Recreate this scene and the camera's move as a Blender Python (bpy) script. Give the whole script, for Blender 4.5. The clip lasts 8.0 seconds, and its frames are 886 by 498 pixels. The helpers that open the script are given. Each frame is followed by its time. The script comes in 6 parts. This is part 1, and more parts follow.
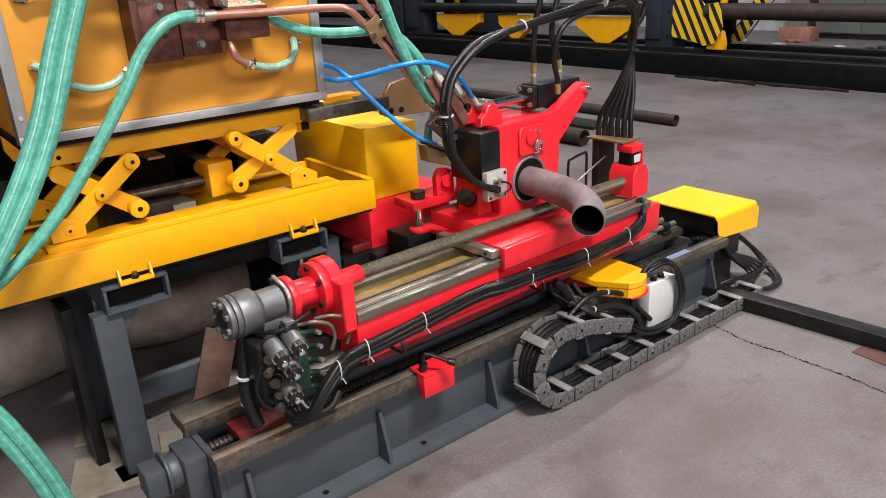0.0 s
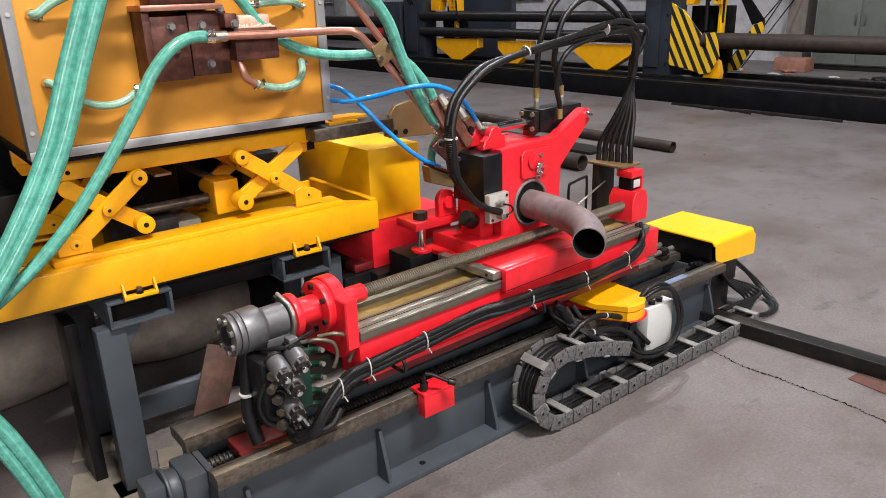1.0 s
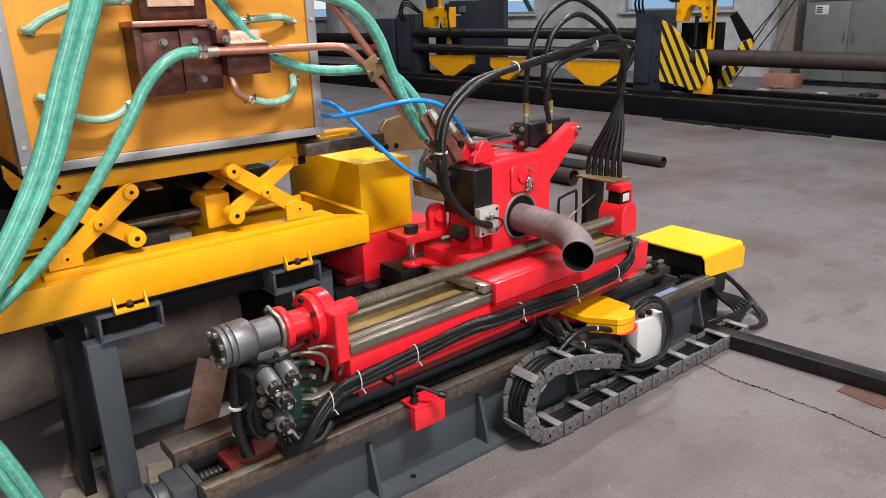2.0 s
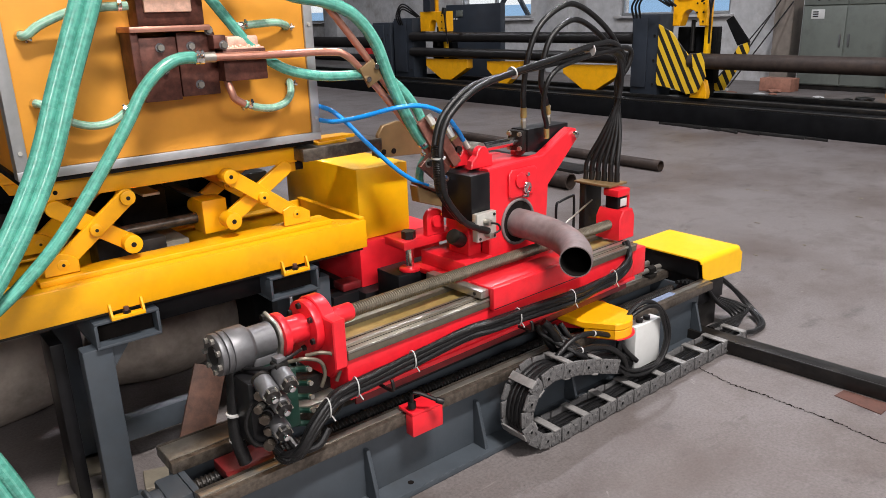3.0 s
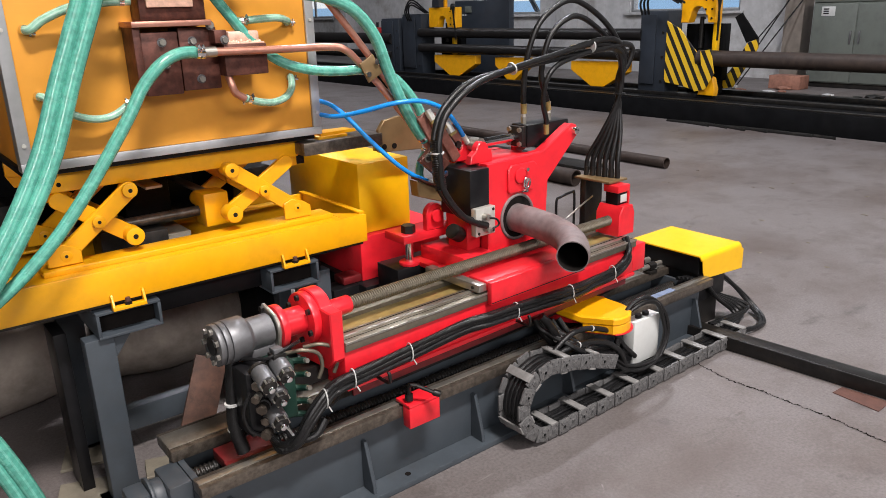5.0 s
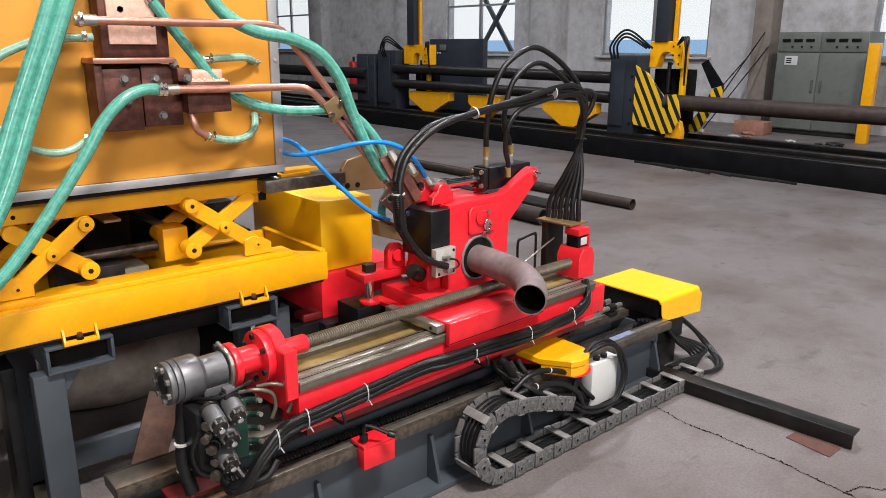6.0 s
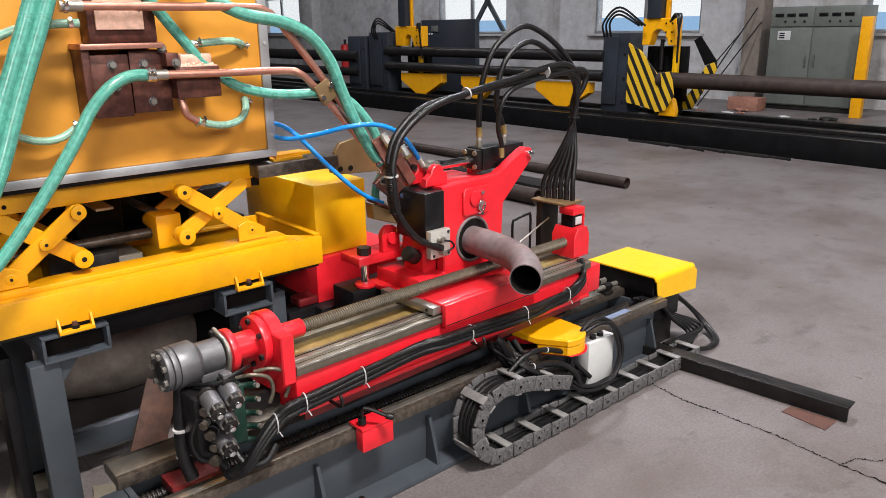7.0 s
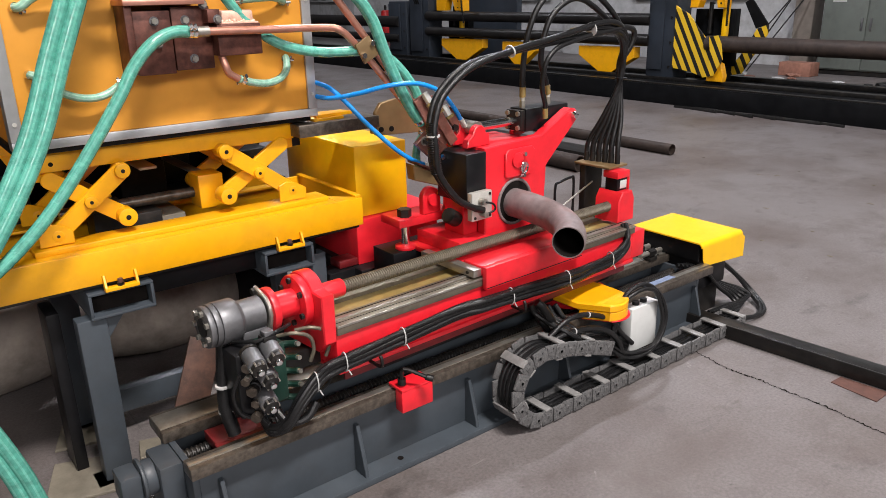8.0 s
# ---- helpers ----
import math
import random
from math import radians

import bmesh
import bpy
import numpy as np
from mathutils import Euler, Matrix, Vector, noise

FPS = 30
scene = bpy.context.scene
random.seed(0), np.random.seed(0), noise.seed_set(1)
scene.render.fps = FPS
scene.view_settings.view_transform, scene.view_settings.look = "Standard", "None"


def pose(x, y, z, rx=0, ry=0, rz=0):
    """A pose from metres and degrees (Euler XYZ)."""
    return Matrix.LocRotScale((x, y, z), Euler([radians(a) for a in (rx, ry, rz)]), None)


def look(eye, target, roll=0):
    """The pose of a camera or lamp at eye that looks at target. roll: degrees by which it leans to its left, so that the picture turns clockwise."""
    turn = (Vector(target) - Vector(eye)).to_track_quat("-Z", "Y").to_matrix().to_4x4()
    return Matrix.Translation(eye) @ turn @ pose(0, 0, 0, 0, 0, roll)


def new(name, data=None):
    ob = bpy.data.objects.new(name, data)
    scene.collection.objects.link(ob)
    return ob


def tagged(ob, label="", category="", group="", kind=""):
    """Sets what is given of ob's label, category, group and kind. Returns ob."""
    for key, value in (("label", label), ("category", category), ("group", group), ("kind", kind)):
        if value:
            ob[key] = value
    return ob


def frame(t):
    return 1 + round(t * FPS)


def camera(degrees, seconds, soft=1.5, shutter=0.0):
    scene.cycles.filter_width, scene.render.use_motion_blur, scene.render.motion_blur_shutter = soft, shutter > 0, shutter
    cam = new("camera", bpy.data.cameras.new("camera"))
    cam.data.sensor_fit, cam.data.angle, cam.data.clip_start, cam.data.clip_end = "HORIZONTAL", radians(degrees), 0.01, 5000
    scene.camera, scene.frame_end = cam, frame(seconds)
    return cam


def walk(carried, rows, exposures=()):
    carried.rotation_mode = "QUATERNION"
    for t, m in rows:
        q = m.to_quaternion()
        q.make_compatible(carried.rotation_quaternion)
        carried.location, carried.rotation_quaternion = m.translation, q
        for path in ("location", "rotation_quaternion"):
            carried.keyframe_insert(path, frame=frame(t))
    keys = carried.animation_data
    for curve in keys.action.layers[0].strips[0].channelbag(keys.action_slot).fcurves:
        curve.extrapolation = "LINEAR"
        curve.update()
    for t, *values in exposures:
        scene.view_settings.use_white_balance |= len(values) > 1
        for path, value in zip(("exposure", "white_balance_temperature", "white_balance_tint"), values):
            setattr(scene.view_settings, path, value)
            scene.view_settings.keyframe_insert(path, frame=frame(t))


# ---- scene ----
cam = camera(61.5, 8.0, soft=0.6)
PATH = [
    (0, (-0.01, 0.096, 1.565), (1.129, 1.58, 0.859), -3.0),
    (0.5, (-0.043, 0.074, 1.551), (1.118, 1.535, 0.832), -2.2),
    (1, (-0.046, 0.091, 1.569), (1.118, 1.581, 0.919), -1.9),
    (1.5, (-0.047, 0.075, 1.568), (1.133, 1.561, 0.937), -1.7),
    (1.7, (-0.049, 0.071, 1.565), (1.134, 1.56, 0.954), -1.9),
    (2.8, (-0.043, 0.075, 1.572), (1.153, 1.56, 0.96), -1.6),
    (3, (-0.045, 0.077, 1.572), (1.15, 1.563, 0.969), -1.8),
    (3.5, (-0.047, 0.085, 1.568), (1.134, 1.584, 0.971), -1.4),
    (4, (-0.052, 0.072, 1.568), (1.12, 1.579, 0.973), -1.5),
    (4.2, (-0.049, 0.07, 1.568), (1.123, 1.576, 0.973), -1.5),
    (5.3, (-0.008, 0.009, 1.575), (1.186, 1.518, 0.95), -1.9),
    (5.5, (0.008, -0.004, 1.586), (1.211, 1.493, 1.029), -2.5),
    (6, (-0.001, -0.002, 1.6), (1.247, 1.469, 1.073), 0.2),
    (6.5, (0.002, 0.003, 1.597), (1.245, 1.469, 1.044), -0.0),
    (7, (0.004, -0.002, 1.596), (1.252, 1.452, 1.024), -0.8),
    (7.5, (0.014, 0.013, 1.591), (1.227, 1.507, 1.046), -2.0),
    (8, (0.012, 0.022, 1.561), (1.163, 1.523, 0.912), -1.2),
]
walk(cam, [(t, look(eye, target, roll)) for t, eye, target, roll in PATH])

# ---- light: overcast sky, added lamps at unseen south openings and under the roof ----
world = bpy.data.worlds.new("world")
scene.world = world
world.use_nodes = True
sky = world.node_tree.nodes.new("ShaderNodeTexSky")
sky.sky_type = "NISHITA"
sky.sun_disc = False
sky.sun_elevation = radians(38)
sky.sun_rotation = radians(150)
bg = world.node_tree.nodes["Background"]
bg.inputs["Strength"].default_value = 0.12
world.node_tree.links.new(sky.outputs["Color"], bg.inputs["Color"])


def area_light(name, m, w, hgt, watts, color):
    lamp = bpy.data.lights.new(name, "AREA")
    lamp.shape, lamp.size, lamp.size_y, lamp.energy, lamp.color = "RECTANGLE", w, hgt, watts, color
    ob = new(name, lamp)
    ob.matrix_basis = m
    return ob


# added lamps at unseen south wall openings and under the closed roof
def daylight(tone):
    return (tone, 0.95 * (0.49 + tone / 2), 0.95 * min(1.0, 1.86 - 0.9 * tone))


for wx, wz, watts, tone in ((-6.0, 5.8, 520, 0.99), (1.4, 6.6, 420, 1.0), (7.5, 6.6, 210, 0.92)):
    area_light("window_daylight", look((wx, -8.9, wz), (wx, 0, wz - 3.6)), 3.6, 2.0, watts, daylight(tone))
for rx, ry, watts, tone in ((1.0, -2.7, 1640, 1.0), (5.4, 5.2, 960, 0.88), (6.5, 16.5, 560, 0.87)):
    area_light("added_roof_lamp", pose(rx, ry, 8.95), 2.4, 0.8, watts, daylight(tone))


# ---- materials ----
def mat(name, color, rough=0.5, metal=0.0, vary=0.15, scale=14.0, bump=0.1, dirt=None, dirt_amount=0.35, dirt_scale=3.0,
        coat=0.0, bump_scale=120.0, spec=0.5):
    """A surface with fine grain, larger stains and uneven gloss."""
    m = bpy.data.materials.new(name)
    m.use_nodes = True
    nt = m.node_tree
    bsdf = nt.nodes["Principled BSDF"]
    tc = nt.nodes.new("ShaderNodeTexCoord")

    def noise_tex(s, detail, rgh=0.6):
        n = nt.nodes.new("ShaderNodeTexNoise")
        n.inputs["Scale"].default_value, n.inputs["Detail"].default_value, n.inputs["Roughness"].default_value = s, detail, rgh
        nt.links.new(tc.outputs["Object"], n.inputs["Vector"])
        return n

    fine, broad = noise_tex(scale, 6), noise_tex(dirt_scale, 5, 0.7)
    ramp = nt.nodes.new("ShaderNodeValToRGB")
    ramp.color_ramp.elements[0].position, ramp.color_ramp.elements[1].position = 0.3, 0.7
    ramp.color_ramp.elements[0].color = (*[c * (1 - vary) for c in color], 1)
    ramp.color_ramp.elements[1].color = (*[min(1, c * (1 + vary)) for c in color], 1)
    nt.links.new(fine.outputs["Fac"], ramp.inputs["Fac"])
    mix = nt.nodes.new("ShaderNodeMix")
    mix.data_type = "RGBA"
    mask = nt.nodes.new("ShaderNodeMapRange")
    mask.inputs["From Min"].default_value, mask.inputs["From Max"].default_value = 0.5, 0.75
    mask.inputs["To Min"].default_value, mask.inputs["To Max"].default_value = 0.0, dirt_amount
    nt.links.new(broad.outputs["Fac"], mask.inputs["Value"])
    nt.links.new(mask.outputs["Result"], mix.inputs["Factor"])
    nt.links.new(ramp.outputs["Color"], mix.inputs["A"])
    mix.inputs["B"].default_value = (*(dirt or [c * 0.5 for c in color]), 1)
    nt.links.new(mix.outputs["Result"], bsdf.inputs["Base Color"])
    rr = nt.nodes.new("ShaderNodeMapRange")
    rr.inputs["To Min"].default_value, rr.inputs["To Max"].default_value = max(0.03, rough - 0.12), min(1, rough + 0.15)
    nt.links.new(broad.outputs["Fac"], rr.inputs["Value"])
    nt.links.new(rr.outputs["Result"], bsdf.inputs["Roughness"])
    bsdf.inputs["Metallic"].default_value = metal
    bsdf.inputs["Coat Weight"].default_value = coat
    bsdf.inputs["Specular IOR Level"].default_value = spec
    if bump:
        grain = noise_tex(bump_scale, 3)
        b = nt.nodes.new("ShaderNodeBump")
        b.inputs["Strength"].default_value, b.inputs["Distance"].default_value = bump, 0.002
        nt.links.new(grain.outputs["Fac"], b.inputs["Height"])
        nt.links.new(b.outputs["Normal"], bsdf.inputs["Normal"])
    return m


RED = mat("red_enamel", (0.69, 0.015, 0.026), 0.33, 0, 0.08, 20, 0.05, (0.25, 0.01, 0.012), 0.35, 4, coat=0.25)
YELLOW = mat("yellow_enamel", (0.83, 0.385, 0.003), 0.36, 0, 0.06, 16, 0.05, (0.45, 0.22, 0.01), 0.35, 5, coat=0.2)
LEMON = mat("lemon_enamel", (0.86, 0.475, 0.004), 0.34, 0, 0.05, 16, 0.05, (0.6, 0.38, 0.01), 0.25, 5, coat=0.2)
PANEL = mat("ochre_panel", (0.68, 0.295, 0.032), 0.5, 0, 0.06, 9, 0.05, (0.55, 0.235, 0.026), 0.4, 4)
GREY = mat("grey_enamel", (0.046, 0.056, 0.067), 0.42, 0, 0.12, 12, 0.08, (0.04, 0.04, 0.042), 0.6, 4)
STEEL = mat("ground_steel", (0.42, 0.40, 0.36), 0.34, 0.85, 0.2, 22, 0.06, (0.16, 0.12, 0.07), 0.55, 6)
# oily steel, its colour lowered further for the shade under the beam
OILY = mat("oily_darkened_steel", (0.12, 0.10, 0.082), 0.32, 0.6, 0.45, 45, 0.2, (0.026, 0.020, 0.015), 0.9, 10)
WAYSTEEL = mat("way_steel", (0.17, 0.15, 0.115), 0.42, 0.6, 0.2, 30, 0.06, (0.14, 0.11, 0.07), 0.6, 8)
BRASSY = mat("greasy_channel", (0.34, 0.25, 0.09), 0.4, 0.35, 0.2, 20, 0.08, (0.15, 0.1, 0.04), 0.6, 7)
CHROME = mat("chrome", (0.75, 0.75, 0.76), 0.14, 1.0, 0.05, 12, 0, None, 0.15)
CAST = mat("cast_aluminium", (0.165, 0.165, 0.172), 0.46, 0.65, 0.15, 40, 0.2, (0.14, 0.14, 0.15), 0.5, 10)
DARK = mat("black_enamel", (0.006, 0.006, 0.007), 0.36, 0.0, 0.35, 20, 0.08, (0.022, 0.020, 0.019), 0.35, 6, spec=0.28)
DARKSTEEL = mat("dark_steel", (0.014, 0.013, 0.0125), 0.42, 0.4, 0.4, 24, 0.2, (0.05, 0.04, 0.03), 0.5, 7)
RUBBER = mat("black_rubber", (0.006, 0.006, 0.0065), 0.36, 0, 0.7, 220, 0.35, (0.03, 0.03, 0.03), 0.4, 60, bump_scale=350, spec=0.4)
CHAIN = mat("grey_plastic", (0.090, 0.089, 0.090), 0.48, 0, 0.4, 220, 0.15, (0.23, 0.22, 0.21), 0.55, 90, bump_scale=300)
PALESTEEL = mat("pale_plate", (0.55, 0.54, 0.50), 0.4, 0.4, 0.12, 25, 0.05, (0.3, 0.27, 0.22), 0.4, 10)
WHITE = mat("white_plastic", (0.52, 0.53, 0.52), 0.4, 0, 0.05, 15, 0.03, (0.4, 0.4, 0.38), 0.35, 9)
TIE = mat("cable_tie", (0.5, 0.5, 0.49), 0.4, 0, 0.05, 15, 0)
BLUE = mat("blue_hose", (0.01, 0.25, 0.72), 0.25, 0, 0.08, 20, 0.02, (0.01, 0.14, 0.45), 0.3, 8)
COPPER = mat("copper", (0.56, 0.27, 0.20), 0.34, 0.75, 0.15, 18, 0.08, (0.25, 0.11, 0.08), 0.5, 8)
COPPERDARK = mat("aged_copper", (0.12, 0.046, 0.034), 0.42, 0.5, 0.45, 35, 0.25, (0.035, 0.018, 0.015), 0.85, 14)
COPPERBAR = mat("dull_copper", (0.30, 0.125, 0.095), 0.42, 0.45, 0.3, 30, 0.15, (0.10, 0.045, 0.036), 0.7, 14)
COPPERRAW = mat("sawn_copper", (0.72, 0.47, 0.36), 0.5, 0.3, 0.2, 60, 0.4, (0.45, 0.25, 0.18), 0.4, 20)
BRONZE = mat("bronze_plate", (0.20, 0.13, 0.06), 0.42, 0.4, 0.15, 14, 0.06, (0.16, 0.1, 0.05), 0.5, 5)
PIPE = mat("scaled_pipe", (0.19, 0.155, 0.155), 0.6, 0.25, 0.2, 30, 0.25, (0.24, 0.12, 0.105), 0.7, 7)
# flat black that stands in for shade in bores and holes, also for cracks
BORE = mat("pipe_bore", (0.008, 0.0065, 0.006), 0.85, 0.0, 0.3, 25, 0.2, spec=0.1)
BLACKPIPE = mat("black_pipe", (0.010, 0.009, 0.0088), 0.45, 0.0, 0.3, 6, 0.1, (0.026, 0.021, 0.018), 0.5, 2, spec=0.25)
RUSTPIPE = mat("brown_scaled_pipe", (0.035, 0.025, 0.021), 0.6, 0.0, 0.3, 12, 0.2, (0.06, 0.04, 0.03), 0.6, 3, spec=0.3)
# oily red that also serves as the red enamel's shaded copy
OILSHADERED = mat("oily_shaded_red", (0.12, 0.006, 0.008), 0.45, 0, 0.3, 25, 0.1, (0.06, 0.012, 0.010), 0.8, 9)
BLACKBED = mat("black_machine", (0.005, 0.0053, 0.006), 0.55, 0.0, 0.4, 6, 0.1, (0.010, 0.0095, 0.0095), 0.5, 2.0, spec=0.08)
SLATE = mat("slate_enamel", (0.020, 0.026, 0.036), 0.5, 0.0, 0.15, 5, 0.08, (0.03, 0.03, 0.035), 0.5, 2)
CABINET = mat("sage_enamel", (0.125, 0.14, 0.125), 0.5, 0, 0.08, 5, 0.04, (0.07, 0.075, 0.065), 0.5, 3)
RUST = mat("rusty_plate", (0.085, 0.036, 0.026), 0.75, 0.1, 0.35, 18, 0.4, (0.07, 0.035, 0.025), 0.6, 5)
# rust primer with the shade under the bed mixed into its colour
RUSTLIGHT = mat("primed_plate", (0.066, 0.029, 0.018), 0.65, 0.1, 0.6, 14, 0.3, (0.016, 0.011, 0.009), 1.0, 9)
OLDPIPE = mat("weathered_elbow", (0.36, 0.31, 0.27), 0.6, 0.15, 0.25, 8, 0.2, (0.09, 0.075, 0.065), 0.7, 3)
WOOD = mat("dusty_timber", (0.17, 0.15, 0.115), 0.7, 0, 0.2, 20, 0.3, (0.2, 0.17, 0.13), 0.6, 5)


def worn_floor():
    """Dark concrete with soft brown stains, black smudges and pale scrapes."""
    m = mat("workshop_floor", (0.146, 0.131, 0.129), 0.46, 0, 0.26, 85, 0.5, (0.078, 0.061, 0.054), 0.9, 1.3, bump_scale=150)
    nt = m.node_tree
    bsdf = nt.nodes["Principled BSDF"]
    source = bsdf.inputs["Base Color"].links[0].from_socket
    tc = nt.nodes.new("ShaderNodeTexCoord")
    for scale, stretch, lo, hi, tint, amount, turn in ((0.55, (1, 1, 1), 0.46, 0.68, (0.066, 0.046, 0.037), 0.75, 0),
                                                       (6.5, (1, 1.2, 1), 0.56, 0.72, (0.085, 0.070, 0.064), 0.7, 40),
                                                       (2.6, (1, 1.6, 1), 0.60, 0.70, (0.038, 0.032, 0.030), 0.6, 20),
                                                       (11.0, (1, 1.5, 1), 0.67, 0.73, (0.030, 0.026, 0.025), 0.6, 10),
                                                       (9.0, (1, 1.3, 1), 0.69, 0.75, (0.30, 0.28, 0.27), 0.6, 70),
                                                       (3.0, (0.6, 9, 1), 0.66, 0.72, (0.27, 0.25, 0.24), 0.45, 35),
                                                       (2.2, (10, 0.5, 1), 0.68, 0.74, (0.05, 0.045, 0.045), 0.6, 15)):
        mp = nt.nodes.new("ShaderNodeMapping")
        mp.inputs["Scale"].default_value = stretch
        mp.inputs["Rotation"].default_value = (0, 0, radians(turn))
        nt.links.new(tc.outputs["Object"], mp.inputs["Vector"])
        n = nt.nodes.new("ShaderNodeTexNoise")
        n.inputs["Scale"].default_value, n.inputs["Detail"].default_value, n.inputs["Roughness"].default_value = scale, 8, 0.62
        n.inputs["Distortion"].default_value = 0.4
        nt.links.new(mp.outputs["Vector"], n.inputs["Vector"])
        k = nt.nodes.new("ShaderNodeMapRange")
        k.inputs["From Min"].default_value, k.inputs["From Max"].default_value, k.inputs["To Max"].default_value = lo, hi, amount
        nt.links.new(n.outputs["Fac"], k.inputs["Value"])
        mx = nt.nodes.new("ShaderNodeMix")
        mx.data_type = "RGBA"
        mx.inputs["B"].default_value = (*tint, 1)
        nt.links.new(k.outputs["Result"], mx.inputs["Factor"])
        nt.links.new(source, mx.inputs["A"])
        source = mx.outputs["Result"]
    nt.links.new(source, bsdf.inputs["Base Color"])
    return m


CONCRETE = worn_floor()
CHAINBAR = mat("pale_grey_plastic", (0.20, 0.195, 0.19), 0.5, 0, 0.2, 40, 0.2, (0.1, 0.1, 0.1), 0.6, 14)
STICKER = mat("worn_sticker", (0.13, 0.165, 0.25), 0.5, 0, 0.35, 60, 0.1, (0.12, 0.14, 0.2), 0.7, 30)
# unseen walls and roof are kept dark to lower the bounced light
DARKWALL = mat("unseen_dark_wall", (0.055, 0.053, 0.05), 0.8, 0, 0.1, 3, 0.2, (0.07, 0.065, 0.06), 0.8, 0.7)
PLASTER = mat("stained_plaster", (0.46, 0.46, 0.465), 0.8, 0, 0.16, 5, 0.2, (0.25, 0.225, 0.205), 1.0, 1.3)
ROOF = mat("unseen_dark_roof", (0.03, 0.03, 0.032), 0.6, 0, 0.1, 3, 0.1, None, 0.3, 0.5)
BRICKRED = mat("brick_red", (0.28, 0.13, 0.09), 0.8, 0, 0.25, 12, 0.3, None, 0.5, 4)
PIERBROWN = mat("pier_brown", (0.24, 0.205, 0.175), 0.75, 0, 0.15, 6, 0.2, None, 0.5, 2)
FRAME = mat("aluminium_strip", (0.42, 0.43, 0.44), 0.42, 0.55, 0.08, 20, 0.04, (0.3, 0.3, 0.3), 0.4, 6)
GREENVALVE = mat("green_casting", (0.008, 0.033, 0.023), 0.45, 0, 0.2, 25, 0.15, (0.02, 0.03, 0.025), 0.6, 8)
EXTRED = mat("extinguisher_red", (0.5, 0.02, 0.02), 0.4)


def hose_green(color):
    """Braided translucent water hose, pale sea green."""
    m = mat("green_hose", color, 0.24, 0, 0.25, 60, 0.15, [min(1, c * 1.5) for c in color], 0.7, 12, coat=0.2, bump_scale=400)
    b = m.node_tree.nodes["Principled BSDF"]
    b.inputs["Subsurface Weight"].default_value = 0.25
    b.inputs["Subsurface Radius"].default_value = (0.01, 0.02, 0.015)
    return m


def hazard():
    """Yellow and black slanting bands, painted on a guard plate."""
    m = bpy.data.materials.new("hazard_bands")
    m.use_nodes = True
    nt = m.node_tree
    b = nt.nodes["Principled BSDF"]
    tc = nt.nodes.new("ShaderNodeTexCoord")
    wv = nt.nodes.new("ShaderNodeTexWave")
    wv.wave_type, wv.bands_direction, wv.wave_profile = "BANDS", "DIAGONAL", "SIN"
    wv.inputs["Scale"].default_value, wv.inputs["Distortion"].default_value = 3.2, 0.1
    mp = nt.nodes.new("ShaderNodeMapping")
    mp.inputs["Scale"].default_value = (1, -1.35, 0.75)
    nt.links.new(tc.outputs["Object"], mp.inputs["Vector"])
    ramp = nt.nodes.new("ShaderNodeValToRGB")
    ramp.color_ramp.interpolation = "CONSTANT"
    ramp.color_ramp.elements[0].color = (0.012, 0.011, 0.010, 1)
    ramp.color_ramp.elements[1].position, ramp.color_ramp.elements[1].color = 0.42, (0.70, 0.44, 0.02, 1)
    nt.links.new(mp.outputs["Vector"], wv.inputs["Vector"])
    nt.links.new(wv.outputs["Fac"], ramp.inputs["Fac"])
    nt.links.new(ramp.outputs["Color"], b.inputs["Base Color"])
    b.inputs["Roughness"].default_value = 0.5
    return m


def glass():
    m = bpy.data.materials.new("window_glass")
    m.use_nodes = True
    b = m.node_tree.nodes["Principled BSDF"]
    b.inputs["Transmission Weight"].default_value, b.inputs["Roughness"].default_value, b.inputs["IOR"].default_value = 1.0, 0.02, 1.45
    return m


def glow(name, color, strength):
    m = bpy.data.materials.new(name)
    m.use_nodes = True
    b = m.node_tree.nodes["Principled BSDF"]
    b.inputs["Base Color"].default_value = (0, 0, 0, 1)
    b.inputs["Emission Color"].default_value = (*color, 1)
    b.inputs["Emission Strength"].default_value = strength
    return m


GREEN, GREENPALE = hose_green((0.080, 0.315, 0.245)), hose_green((0.125, 0.39, 0.31))
THINGREEN, THINPALE = hose_green((0.23, 0.42, 0.32)), hose_green((0.34, 0.52, 0.42))
HAZARD, GLASS = hazard(), glass()
SKYWHITE, SKYBLUE = glow("bright_outdoors", (0.93, 0.97, 1.0), 1.25), glow("blue_outdoors", (0.36, 0.60, 0.92), 1.0)


# ---- mesh helpers ----
ORIGIN = {}
ARM = pose(2.58, 1.95, 0, 0, 0, 2.5)      # frame of the swinging arm: x along the beam, y to its back
DRIVE = ARM @ Matrix.Translation((0.032, 0, 0.002))      # the motor end of the beam
HEAD = ARM @ Matrix.Translation((0.112, 0.08, -0.016))      # clamping head, set behind the lead screw and shifted to fit the camera's view
WORLD = Matrix.Identity(4)


def thing(name, label, category, base=(0, 0, 0), within=WORLD, group="", kind=""):
    ob = new(name)
    ob.empty_display_size = 0.05
    ob.matrix_basis = within @ Matrix.Translation(base)
    ORIGIN[ob.name] = Vector(base)
    return tagged(ob, label, category, group, kind)


def mesh_of(name, bm, material, smooth=0.6, second=None):
    bmesh.ops.recalc_face_normals(bm, faces=bm.faces)
    me = bpy.data.meshes.new(name)
    bm.to_mesh(me)
    bm.free()
    me.materials.append(material)
    if second:
        me.materials.append(second)
    me.polygons.foreach_set("use_smooth", [True] * len(me.polygons))
    me.set_sharp_from_angle(angle=smooth)
    return me


